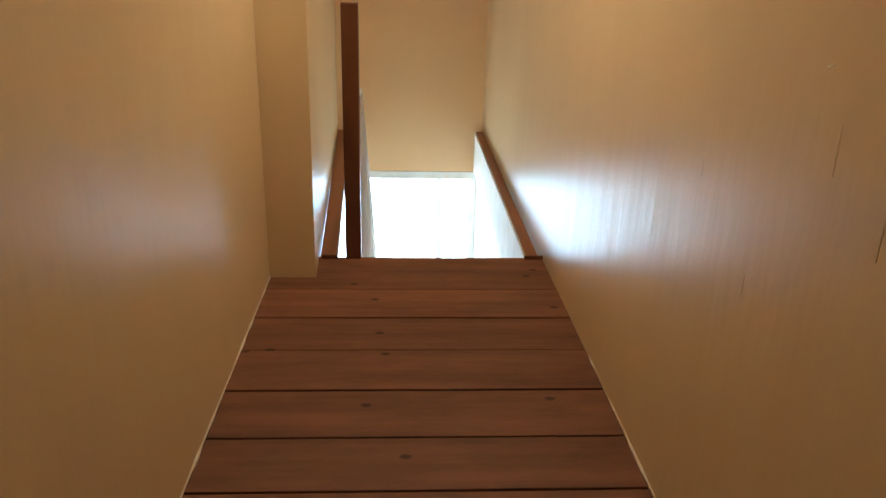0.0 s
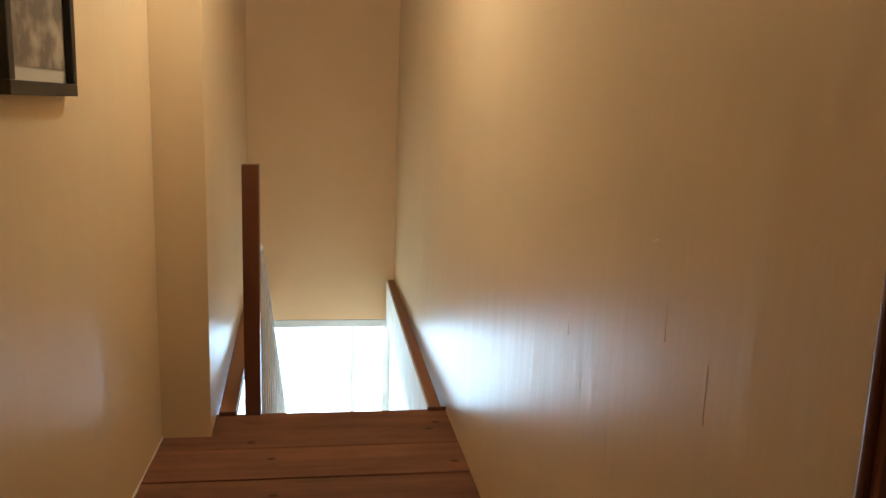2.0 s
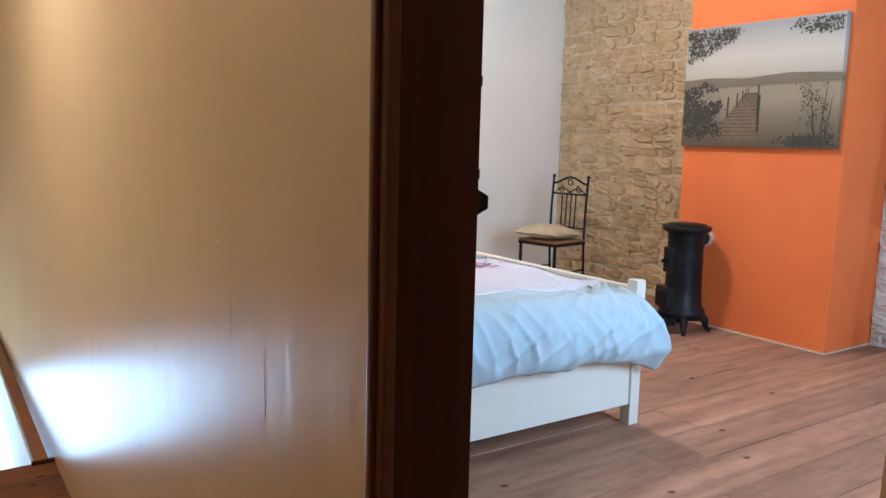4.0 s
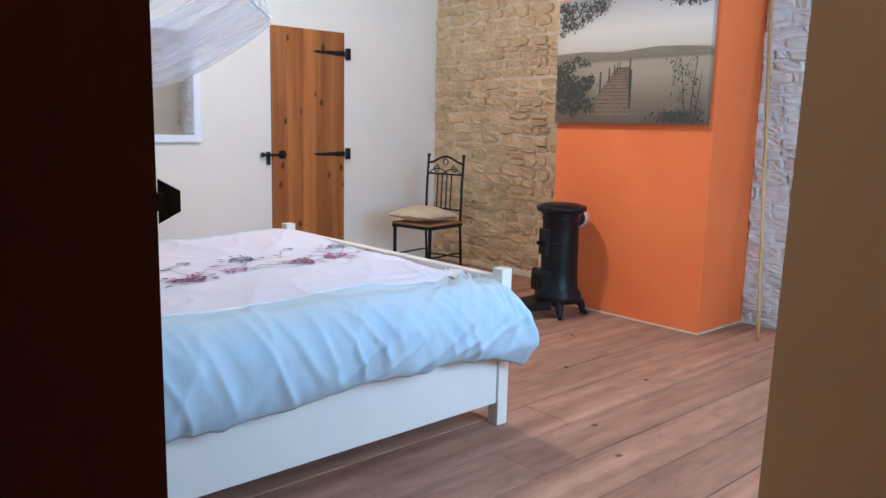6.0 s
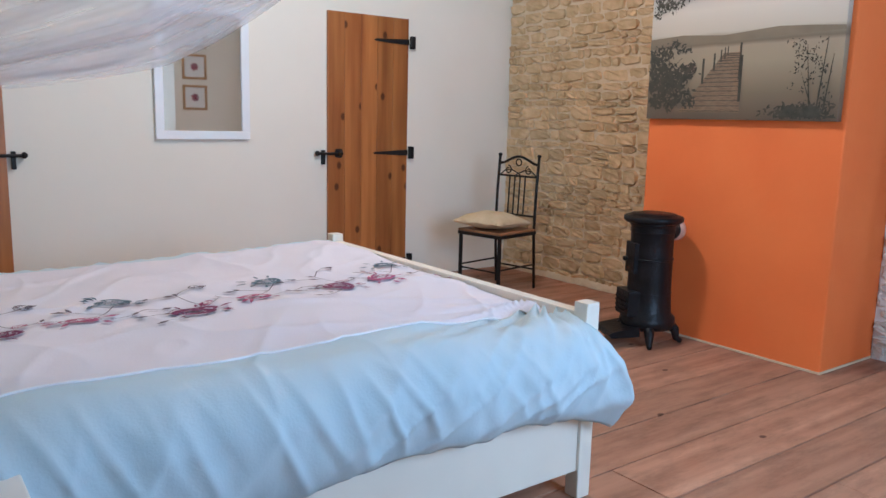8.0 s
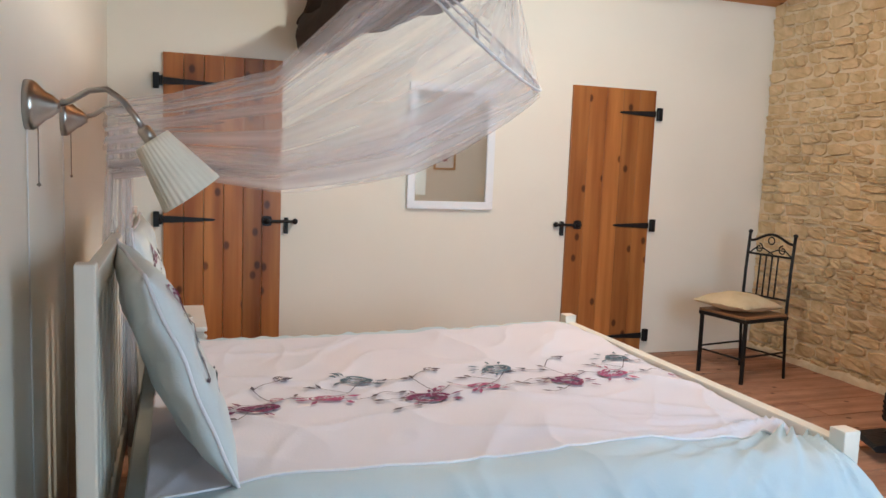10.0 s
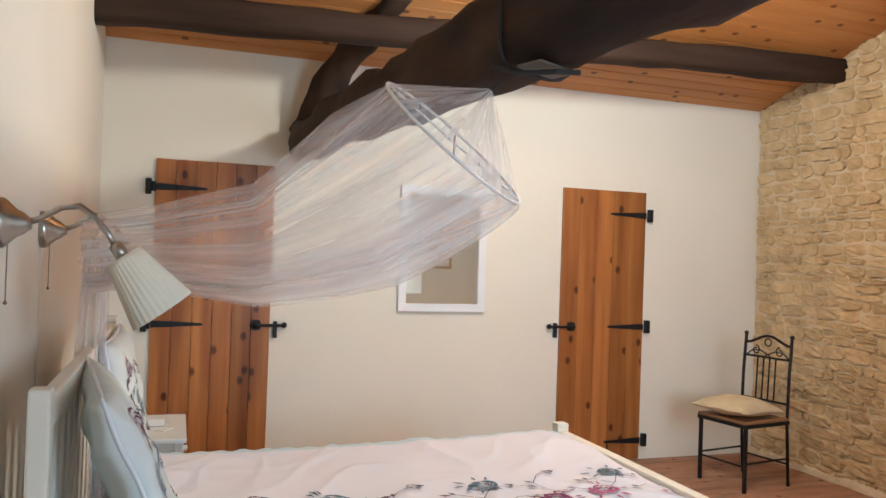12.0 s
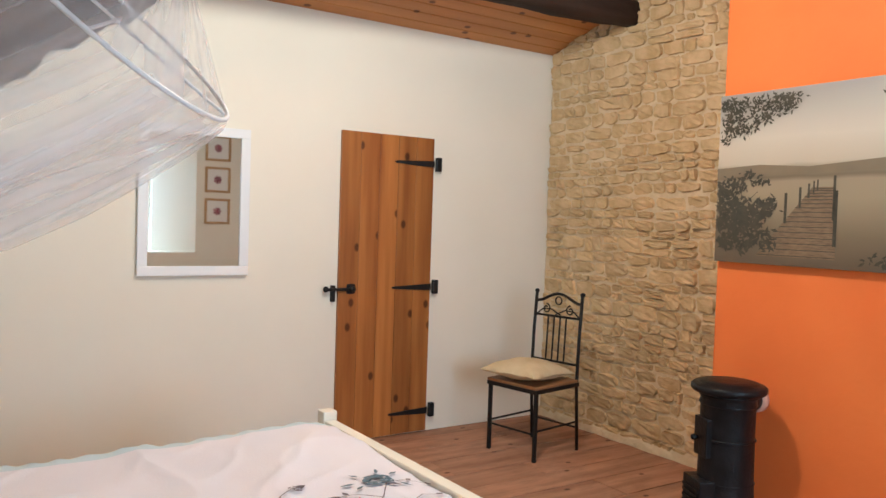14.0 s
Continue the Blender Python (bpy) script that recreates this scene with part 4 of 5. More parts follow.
rng = random.Random(9)
sprays = [(1.60, 3.21), (2.147, 3.242), (2.69, 3.30)]
for sx0, sy0 in sprays:
    for dx, dy, r, material, n in ((0, 0, 0.078, M_PLUM, 13), (0.22, 0.07, 0.062, M_PINK, 11), (0.35, 0.265, 0.070, M_SLATE, 12), (0.06, 0.085, 0.030, M_PINK, 6), (0.10, 0.30, 0.032, M_STEM, 5)):
        bm = bmesh.new()
        petal_ring(bm, sx0 + dx, sy0 + dy, r, n, rng)
        petal_ring(bm, sx0 + dx, sy0 + dy, r * 0.55, n // 2 + 1, rng)
        if r > 0.05:
            for k in range(7):
                a = rng.uniform(0, 6.28)
                leaf(bm, sx0 + dx + r * math.cos(a), sy0 + dy + 0.8 * r * math.sin(a), a, rng.uniform(0.03, 0.055), 0.007)
        tagged(part("embroidered_flower", bm, material, duvet), kind="stuff")
    bm = bmesh.new()
    for leg in ([(-0.13, 0.05), (-0.05, 0.06), (0.05, 0.05), (0.12, 0.10), (0.22, 0.07), (0.30, 0.13), (0.36, 0.22)], [(0.05, 0.05), (0.02, 0.13), (0.0, 0.20), (0.04, 0.26), (0.10, 0.30)], [(0.22, 0.07), (0.30, 0.05), (0.36, 0.06), (0.42, 0.11), (0.46, 0.10)], [(0.30, 0.13), (0.22, 0.19), (0.16, 0.20)], [(0.36, 0.22), (0.44, 0.24), (0.50, 0.23)], [(-0.05, 0.06), (-0.10, 0.0), (-0.15, -0.02)], [(-0.02, -0.05), (-0.07, -0.10), (-0.12, -0.12)]):
        stem(bm, [(sx0 + p, sy0 + q) for p, q in leg], 0.0017)
        p, q = leg[-1]
        leaf(bm, sx0 + p, sy0 + q, rng.uniform(-0.6, 0.6) + (math.pi if p < 0 else 0), 0.045, 0.010)
        p, q = leg[len(leg) // 2]
        leaf(bm, sx0 + p, sy0 + q, rng.uniform(0.6, 2.4), 0.035, 0.008)
    tagged(part("embroidered_stem", bm, M_STEM, duvet), kind="stuff")
bm = bmesh.new()
petal_ring(bm, 1.42, 3.46, 0.060, 11, rng)
petal_ring(bm, 1.44, 3.34, 0.035, 7, rng)
tagged(part("embroidered_flower", bm, M_SLATE, duvet), kind="stuff")
bm = bmesh.new()
petal_ring(bm, 3.17, 3.33, 0.045, 10, rng)
tagged(part("embroidered_flower", bm, M_PINK, duvet), kind="stuff")


# pillows leaning on the headboard
def pillow(y, label, lean, z, bulge, x, turn):
    m = pose(x, y, z, 0, 90 - lean, turn)
    A, B = 0.265, 0.36

    def at(u, v, sgn, lift=0.0):
        """u up the pillow, v along it; a flat flange runs round the stuffed middle."""
        e = (max(0.0, 1 - u ** 4) * max(0.0, 1 - v ** 4)) ** 0.6
        h = bulge * e + e ** 0.3 * (0.010 * noise.noise(Vector((u * 3 + y, v * 3, sgn * 2.0))) + 0.010 * ridge(Vector((u * 1.6 + v * 1.2 + y, v * 1.9 - u, sgn * 5.0)), 3.0, 1.5))
        wave = 0.008 * noise.noise(Vector((u * 2, v * 2, 7.0))) * (1 - e)
        return m @ Vector((-A * u * (1 - 0.06 * (1 - v * v)), B * v * (1 - 0.05 * (1 - u * u)), wave + sgn * (h + 0.002 + lift)))
    bm = bmesh.new()
    n = 40
    for sgn in (1, -1):
        g = [[bm.verts.new(at(2 * i / n - 1, 2 * j / n - 1, sgn)) for j in range(n + 1)] for i in range(n + 1)]
        for i in range(n):
            for j in range(n):
                bm.faces.new((g[i][j], g[i + 1][j], g[i + 1][j + 1], g[i][j + 1]))
    bmesh.ops.remove_doubles(bm, verts=bm.verts, dist=0.007)
    ob = tagged(part("pillow", bm, M_PILLOW, None, "", True), label, "pillow", "pillows on the bed")
    part("piping", tube([at(u, v, 1) for u, v in [(-1, -1 + 0.1 * k) for k in range(20)] + [(-1 + 0.1 * k, 1) for k in range(20)] + [(1, 1 - 0.1 * k) for k in range(20)] + [(1 - 0.1 * k, -1) for k in range(20)]], 0.0045, 6, None, True), M_PIPING, ob, "", True)
    r2 = random.Random(int(y * 100))

    def patch(bm, uvs):
        bm.faces.new([bm.verts.new(at(u, v, 1, 0.003)) for u, v in uvs])

    def line(bm, uvs, w):
        for (u0, v0), (u1, v1) in zip(uvs, uvs[1:]):
            l = math.hypot(u1 - u0, v1 - v0) or 1
            p, q = -(v1 - v0) / l * w, (u1 - u0) / l * w
            patch(bm, [(u0 + p, v0 + q), (u0 - p, v0 - q), (u1 - p, v1 - q), (u1 + p, v1 + q)])
    # a spray of roses running down the case
    for cu, cv, r, material in ((0.62, -0.62, 0.17, M_PLUM), (0.15, -0.72, 0.14, M_SLATE), (-0.25, -0.55, 0.14, M_SLATE), (0.18, -0.20, 0.17, M_SLATE), (-0.10, -0.05, 0.13, M_SLATE), (-0.35, 0.20, 0.16, M_PLUM), (0.45, 0.35, 0.13, M_SLATE), (-0.62, 0.45, 0.12, M_SLATE)):
        fb = bmesh.new()
        for ring in (1.0, 0.55):
            for k in range(8):
                a = 0.785 * k + r2.uniform(-0.2, 0.2)
                rr = r * ring * r2.uniform(0.7, 1.0)
                line(fb, [(cu + rr * math.cos(a + q), cv + 0.72 * rr * math.sin(a + q)) for q in (-0.5, -0.17, 0.17, 0.5)], 0.011)
        tagged(part("embroidered_flower", fb, material, ob), kind="stuff")
    fb = bmesh.new()
    for leg in ([(0.7, -0.5), (0.55, -0.30), (0.35, -0.22), (0.15, -0.2), (-0.1, -0.02), (-0.35, 0.2), (-0.6, 0.45)], [(0.55, -0.30), (0.62, -0.12), (0.55, 0.05), (0.45, 0.3)], [(0.35, -0.22), (0.30, -0.45), (0.15, -0.6)], [(-0.1, -0.02), (-0.2, -0.25), (-0.25, -0.55)], [(0.62, -0.62), (0.4, -0.78), (0.15, -0.72), (-0.1, -0.85)]):
        line(fb, leg, 0.010)
        for u, v in leg[1:]:
            a, l = r2.uniform(0, 6.28), r2.uniform(0.08, 0.14)
            c, d = math.cos(a) * l, math.sin(a) * l * 0.72
            patch(fb, [(u, v), (u + 0.5 * c - 0.3 * d, v + 0.5 * d + 0.2 * c), (u + c, v + d), (u + 0.5 * c + 0.3 * d, v + 0.5 * d - 0.2 * c)])
    tagged(part("embroidered_stem", fb, M_STEM, ob), kind="stuff")
    return ob


pillow(2.97, "white pillow with plum and slate flower embroidery leaning on the headboard", 22, 0.93, 0.055, 1.350, 8)
pillow(3.93, "white flowered pillow leaning on the headboard beyond the first", 11, 0.92, 0.045, 1.275, 0)


# ---- bedside tables ----
def bedside(x0, x1, y0, y1, h, label):
    t = base("bedside_table", ((x0 + x1) / 2, (y0 + y1) / 2, 0), label, "bedside table", "bedside tables")
    part("tabletop", boxes(((x0 - 0.012, y0 - 0.012, h - 0.022), (x1 + 0.012, y1 + 0.012, h)), bevel=0.005), M_TABLE, t)
    for x in (x0, x1 - 0.04):
        for y in (y0, y1 - 0.04):
            part("leg", boxes(((x, y, 0), (x + 0.04, y + 0.04, h - 0.022)), bevel=0.004), M_TABLE, t)
    part("case", boxes(((x0 + 0.01, y0 + 0.01, 0.16), (x1 - 0.014, y1 - 0.01, h - 0.022))), M_TABLE, t)
    d = part("drawer", boxes(((x1 - 0.014, y0 + 0.045, h - 0.19), (x1 - 0.002, y1 - 0.045, h - 0.035)), bevel=0.003), M_TABLE, t)
    part("knob", lathe([(0.006, 0), (0.013, 0.01), (0.014, 0.02), (0.0004, 0.026)], pose(x1 - 0.002, (y0 + y1) / 2, h - 0.11, 0, 90), 12), M_TABLE, d, "", True)


bedside(1.11, 1.53, 2.04, 2.46, 0.60, "white painted bedside table beside the bed")
bedside(1.09, 1.49, 4.66, 5.20, 0.62, "white painted bedside table with a small object on it")
plug = base("charger", (1.36, 4.95, 0.62), "small white charger with a cable on the bedside table", "charger")
part("body", boxes(((1.32, 4.92, 0.621), (1.40, 4.98, 0.655)), bevel=0.006), M_TABLE, plug)
part("cable", tube([(1.40, 4.95, 0.63), (1.43, 4.92, 0.626), (1.44, 4.86, 0.625), (1.40, 4.80, 0.625), (1.36, 4.82, 0.625)], 0.004, 6), M_TABLE, plug)


# ---- wall sconces ----
def sconce(y, label):
    xw = room_face(y)
    s = base("wall_lamp", (xw, y, 1.53), label, "wall lamp", "wall lamps over the bed")
    part("backplate", lathe([(0.060, 0), (0.060, 0.018), (0.054, 0.026), (0.034, 0.046), (0.027, 0.060), (0.018, 0.070), (0.013, 0.078)], pose(xw, y, 1.53, 0, 90), 24), M_SILVER, s, "brushed nickel bell backplate", True)
    part("arm", tube([(xw + 0.06, y, 1.53), (xw + 0.10, y, 1.545), (xw + 0.14, y, 1.572), (xw + 0.18, y, 1.578), (xw + 0.215, y, 1.555), (xw + 0.245, y, 1.515), (xw + 0.265, y, 1.483)], 0.008, 10), M_SILVER, s, "", True)
    axis = pose(xw + 0.265, y, 1.483, 0, 180 - 36, 0)
    part("socket", lathe([(0.012, -0.008), (0.017, 0.0), (0.017, 0.035), (0.012, 0.04)], axis, 16), M_SILVER, s, "", True)
    shade = part("shade", lathe([(0.046, 0.03), (0.050, 0.05), (0.082, 0.195), (0.079, 0.196), (0.048, 0.052), (0.044, 0.032)], axis, 120, None, 0.022, 30), M_SHADE, s, "pleated cream fabric shade", True)
    part("bulb", lathe([(0.010, 0.04), (0.014, 0.06), (0.026, 0.09), (0.024, 0.115), (0.0004, 0.128)], axis, 16), M_BULB, s, "", True)
    part("pull_cord", tube([(xw + 0.028, y, 1.487), (xw + 0.028, y, 1.345)], 0.0016, 6), M_CORD, s)
    part("cord_bead", lathe([(0.0004, 0), (0.006, 0.005), (0.0004, 0.012)], pose(xw + 0.028, y, 1.335), 10), M_CORD, s)
    part("cable", tube([(xw + 0.006, y - 0.012, 1.49), (xw + 0.006, y - 0.014, 1.1), (xw + 0.006, y - 0.01, 0.5), (xw + 0.006, y - 0.012, 0.02)], 0.0022, 6), M_LOWER, s)
    return s


M_BULB = glow_material("warm_bulb", (1.0, 0.72, 0.40), 6.0)
sconce(3.0, "nickel wall lamp with pleated shade above the bed")
sconce(3.72, "nickel wall lamp with pleated shade behind the net")

# ---- mosquito net ----
net = base("mosquito_net", (2.2, 3.05, 1.3), "white tulle mosquito net gathered from a hoop to the wall", "mosquito net")
HC = Vector((2.175, 3.03, 1.815))
HA = Vector((0.20, -0.02, -0.155))
HB = Vector((0.085, 0.24, 0.075))


def net_section(s, a):
    """s from the hoop (0) to the gathered end (1); a round the cloth."""
    keys = [(0.0, HC, 1.0), (0.3, Vector((1.92, 3.06, 1.675)), 0.86), (0.6, Vector((1.64, 3.16, 1.53)), 0.45), (0.85, Vector((1.36, 3.36, 1.50)), 0.28), (1.0, Vector((1.18, 3.50, 1.46)), 0.34)]
    for (s0, p0, r0), (s1, p1, r1) in zip(keys, keys[1:]):
        if s <= s1:
            f = (s - s0) / (s1 - s0)
            f2 = f * f * (3 - 2 * f) * 0.5 + f * 0.5
            c, r = p0.lerp(p1, f2), r0 + (r1 - r0) * f2
            break
    u, v = HA.lerp(Vector((0.03, 0.02, -0.27)), min(1, s * 1.6)), HB.lerp(Vector((0.05, 0.22, 0.02)), min(1, s * 1.6))
    p = c + r * (u * math.cos(a) + v * math.sin(a))
    p.z -= 0.06 * math.sin(math.pi * min(1, s)) * (0.5 + 0.5 * math.cos(a))
    fold = noise.noise(Vector((math.cos(a) * 2.6, math.sin(a) * 2.6, s * 1.2))) * 0.05 + noise.noise(Vector((math.cos(a) * 7, math.sin(a) * 7, s * 1.5 + 4))) * 0.028
    d = (p - c)
    if d.length > 1e-5:
        p += d.normalized() * fold * min(1.0, s * 5) * (0.4 + r)
    return p


bm = bmesh.new()
uvl = bm.loops.layers.uv.new("uv")
na, ns = 96, 46
g = [[bm.verts.new(net_section(i / ns, 2 * math.pi * j / na)) for j in range(na)] for i in range(ns + 1)]
for i in range(ns):
    for j in range(na):
        k = (j + 1) % na
        f = bm.faces.new((g[i][j], g[i][k], g[i + 1][k], g[i + 1][j]))
        for lp_, (a, b) in zip(f.loops, ((i, j), (i, j + 1), (i + 1, j + 1), (i + 1, j))):
            lp_[uvl].uv = (b / na, a / ns)
cloth = part("cloth", bm, M_NET, net, "sheer white tulle in long folds", True)
# gathered hem, a second layer along the underside
bm = bmesh.new()
uvl = bm.loops.layers.uv.new("uv")
g = []
for i in range(ns + 1):
    row = []
    for j in range(41):
        p = net_section(i / ns, -1.15 + 2.3 * j / 40)
        p.z -= 0.012 + 0.018 * noise.noise(Vector((j * 0.35, i * 0.06, 3.0)))
        row.append(bm.verts.new(p))
    g.append(row)
for i in range(ns):
    for j in range(40):
        f = bm.faces.new((g[i][j], g[i][j + 1], g[i + 1][j + 1], g[i + 1][j]))
        for lp_, (a, b) in zip(f.loops, ((i, j), (i, j + 1), (i + 1, j + 1), (i + 1, j))):
            lp_[uvl].uv = (0.4 + b / 80, a / ns)
part("hem", bm, M_NET, net, "denser gathered tulle", True)
# cap of the net, from the hoop up to the cord
APEX = Vector((2.29, 3.04, 1.985))
bm = bmesh.new()
uvl = bm.loops.layers.uv.new("uv")
g = [[bm.verts.new((HC + HA * math.cos(2 * math.pi * j / na) + HB * math.sin(2 * math.pi * j / na)).lerp(APEX, (i / 8) ** 1.3 * 0.97)) for j in range(na)] for i in range(9)]
for i in range(8):
    for j in range(na):
        k = (j + 1) % na
        f = bm.faces.new((g[i][j], g[i][k], g[i + 1][k], g[i + 1][j]))
        for lp_, (a, b) in zip(f.loops, ((i, j), (i, j + 1), (i + 1, j + 1), (i + 1, j))):
            lp_[uvl].uv = (b / na, a / 8)
part("cap", bm, M_NET, net, "", True)
M_HOOP = mat("white_hoop", (0.75, 0.70, 0.68), 0.5)
part("hoop", tube([HC + HA * math.cos(2 * math.pi * j / 40) + HB * math.sin(2 * math.pi * j / 40) for j in range(40)], 0.0045, 8, None, True), M_HOOP, net, "", True)
for q in (0.0, 0.5):
    a = math.pi * q
    e = HA * math.cos(a) + HB * math.sin(a)
    part("spoke", tube([HC - e, HC + e], 0.0032, 8), M_HOOP, net)
part("hanging_cord", tube([APEX, APEX + Vector((0.06, 0.01, 0.06))], 0.004, 6), M_ROPE, net)
# gathered tail falling behind the lamps
bm = bmesh.new()
uvl = bm.loops.layers.uv.new("uv")
g = []
for i in range(17):
    s = i / 16
    row = []
    for j in range(49):
        q = j / 48
        a = q * 2 * math.pi
        r = 0.045 + 0.05 * s
        r *= 1 + 0.35 * math.sin(9 * a)
        row.append(bm.verts.new((1.20 - 0.03 * s + r * 0.6 * math.cos(a), 3.52 + 0.10 * s + r * math.sin(a), 1.50 - 1.05 * s)))
    g.append(row)
for i in range(16):
    for j in range(48):
        f = bm.faces.new((g[i][j], g[i][j + 1], g[i + 1][j + 1], g[i + 1][j]))
        for lp_, (a, b) in zip(f.loops, ((i, j), (i, j + 1), (i + 1, j + 1), (i + 1, j))):
            lp_[uvl].uv = (b / 48, a / 16)
part("tail", bm, M_NET, net, "", True)

# rope and plate on the beam
rope = base("beam_rope", (2.5, 3.05, 2.05), "black cord tied round the beam with a metal plate", "rope")
loop = [(2.47 + 0.150 * math.cos(a) * (abs(math.cos(a)) ** 4 + abs(math.sin(a)) ** 4) ** -0.25, 3.12 + 0.05 * math.cos(a), 2.225 + 0.168 * math.sin(a) * (abs(math.cos(a)) ** 4 + abs(math.sin(a)) ** 4) ** -0.25) for a in (2 * math.pi * k / 32 for k in range(32))]
part("cord", tube(loop, 0.007, 8, None, True), M_ROPE, rope)
part("plate", boxes(((-0.075, -0.05, -0.004), (0.075, 0.05, 0.004)), bevel=0.002, m=pose(2.44, 2.99, 2.048, 0, 4, 20)), M_PLATE, rope)
part("hook", tube([(2.31, 3.10, 2.07), (2.36, 3.02, 2.035), (2.45, 2.94, 2.032), (2.52, 2.94, 2.036), (2.53, 2.97, 2.045)], 0.008, 8), M_ROPE, rope)


# ---- chair ----
def metal_chair():
    c = base("chair", (0, 0, 0), "black metal chair with scrolled back and wooden seat", "chair")
    R = 0.011
    for y in (-0.19, 0.19):
        part("front_leg", boxes(((-0.215, y - R, 0), (-0.193, y + R, 0.44)), bevel=0.003), M_IRON, c)
        part("back_post", tube([(0.235, y, 0), (0.205, y, 0.44), (0.215, y, 0.75), (0.235, y, 1.01)], R, 8), M_IRON, c, "", True)
        part("finial", lathe([(0.011, 0), (0.016, 0.006), (0.016, 0.018), (0.0004, 0.026)], pose(0.236, y, 1.008), 12), M_IRON, c, "", True)
        part("stretcher", tube([(-0.204, y, 0.19), (0.222, y, 0.19)], 0.007), M_IRON, c)
    part("stretcher", tube([(-0.204, -0.19, 0.17), (-0.204, 0.19, 0.17)], 0.007), M_IRON, c)
    part("stretcher", tube([(0.226, -0.19, 0.15), (0.226, 0.19, 0.15)], 0.007), M_IRON, c)
    part("seat_frame", boxes(((-0.225, -0.205, 0.425), (0.215, -0.180, 0.450)), ((-0.225, 0.180, 0.425), (0.215, 0.205, 0.450)), ((-0.225, -0.18, 0.425), (-0.20, 0.18, 0.450)), ((0.19, -0.18, 0.425), (0.215, 0.18, 0.450))), M_IRON, c)
    part("seat", boxes(((-0.225, -0.205, 0.4505), (0.20, 0.205, 0.470)), bevel=0.006), M_SEAT, c, "brown wooden seat")
    part("back_rail", tube([(0.222, -0.19, 0.86), (0.222, 0.19, 0.86)], 0.008), M_IRON, c)
    part("back_rail", tube([(0.207, -0.19, 0.56), (0.207, 0.19, 0.56)], 0.008), M_IRON, c)
    part("top_rail", tube([(0.234, -0.19 + 0.38 * k / 20, 0.955 + 0.055 * max(0.0, math.cos((k / 20 - 0.5) * 3.6)) ** 1.5) for k in range(21)], 0.010), M_IRON, c, "", True)
    for y in (-0.075, -0.025, 0.025, 0.075):
        part("spindle", tube([(0.207, y, 0.56), (0.222, y, 0.86)], 0.006), M_IRON, c)
    for sgn in (-1, 1):
        pts = []
        for k in range(26):
            a = k / 25 * 7.0
            r = 0.034 * (1 - 0.09 * a)
            pts.append((0.228, sgn * (0.10 + r * math.cos(a + 1.6)), 0.905 + r * math.sin(a + 1.6)))
        part("scroll", tube(pts, 0.005, 6), M_IRON, c, "", True)
        part("scroll", tube([(0.228, sgn * 0.175, 0.865), (0.229, sgn * 0.13, 0.90), (0.229, sgn * 0.06, 0.905), (0.229, sgn * -0.02, 0.87)], 0.005, 6), M_IRON, c, "", True)
    part("ring", tube([(0.231, 0.026 * math.cos(a), 0.965 + 0.026 * math.sin(a)) for a in (6.283 * k / 18 for k in range(18))], 0.005, 6, None, True), M_IRON, c, "", True)
    return c


chair = metal_chair()
CHAIR = pose(5.19, 5.345, 0, 0, 0, 10)
chair.matrix_world = CHAIR
bm = bmesh.new()
n = 30
for sgn in (1, -1):
    g = []
    for i in range(n + 1):
        row = []
        for j in range(n + 1):
            u, v = 2 * i / n - 1, 2 * j / n - 1
            h = 0.085 * (max(0.0, 1 - u ** 2) * max(0.0, 1 - v ** 2)) ** 0.5
            p = Vector((0.235 * u * (1 - 0.10 * (1 - v * v)), 0.215 * v * (1 - 0.10 * (1 - u * u)), sgn * h * (1.0 if sgn > 0 else 0.6)))
            p.z += 0.008 * noise.noise(Vector((u * 2.5, v * 2.5, 6 + sgn)))
            p.z += 0.010 * u * -1
            row.append(bm.verts.new(CHAIR @ pose(-0.055, 0.01, 0.522, 0, 0, 6) @ p))
        g.append(row)
    for i in range(n):
        for j in range(n):
            bm.faces.new((g[i][j], g[i + 1][j], g[i + 1][j + 1], g[i][j + 1]))
bmesh.ops.remove_doubles(bm, verts=bm.verts, dist=0.0006)
tagged(part("cushion", bm, M_CUSHION, None, "", True), "plump cream cushion lying on the chair", "cushion")

# ---- stove ----
SX, SY = 5.02, 3.76
stove = base("stove", (SX, SY, 0), "black cast iron cylinder stove before the orange chimney breast", "stove")
P0 = Matrix.Translation((SX, SY, 0))
part("body", lathe([(0.12, 0.09), (0.150, 0.097), (0.163, 0.125), (0.158, 0.16), (0.135, 0.185), (0.127, 0.30), (0.123, 0.55), (0.124, 0.66), (0.130, 0.675), (0.124, 0.69), (0.134, 0.705), (0.142, 0.715)], P0, 36), M_STOVE, stove, "", True)
part("lid", lathe([(0.142, 0.714), (0.160, 0.720), (0.171, 0.733), (0.170, 0.750), (0.160, 0.758), (0.135, 0.760), (0.130, 0.768), (0.08, 0.776), (0.0004, 0.778)], P0, 40), M_STOVE, stove, "", True)
for k in range(3):
    z = (0.30, 0.50, 0.66)[k]
    part("band", lathe([(0.123, z), (0.131, z + 0.006), (0.123, z + 0.012)], P0, 36), M_STOVE, stove, "", True)
for k in range(4):
    a = radians(45 + 90 * k)
    c, s = math.cos(a), math.sin(a)
    part("foot", tube([(SX + 0.12 * c, SY + 0.12 * s, 0.12), (SX + 0.165 * c, SY + 0.165 * s, 0.08), (SX + 0.175 * c, SY + 0.175 * s, 0.03), (SX + 0.205 * c, SY + 0.205 * s, 0.012)], [0.035, 0.028, 0.020, 0.014], 10), M_STOVE, stove, "", True)
F = P0 @ pose(0, 0, 0, 0, 0, 155)
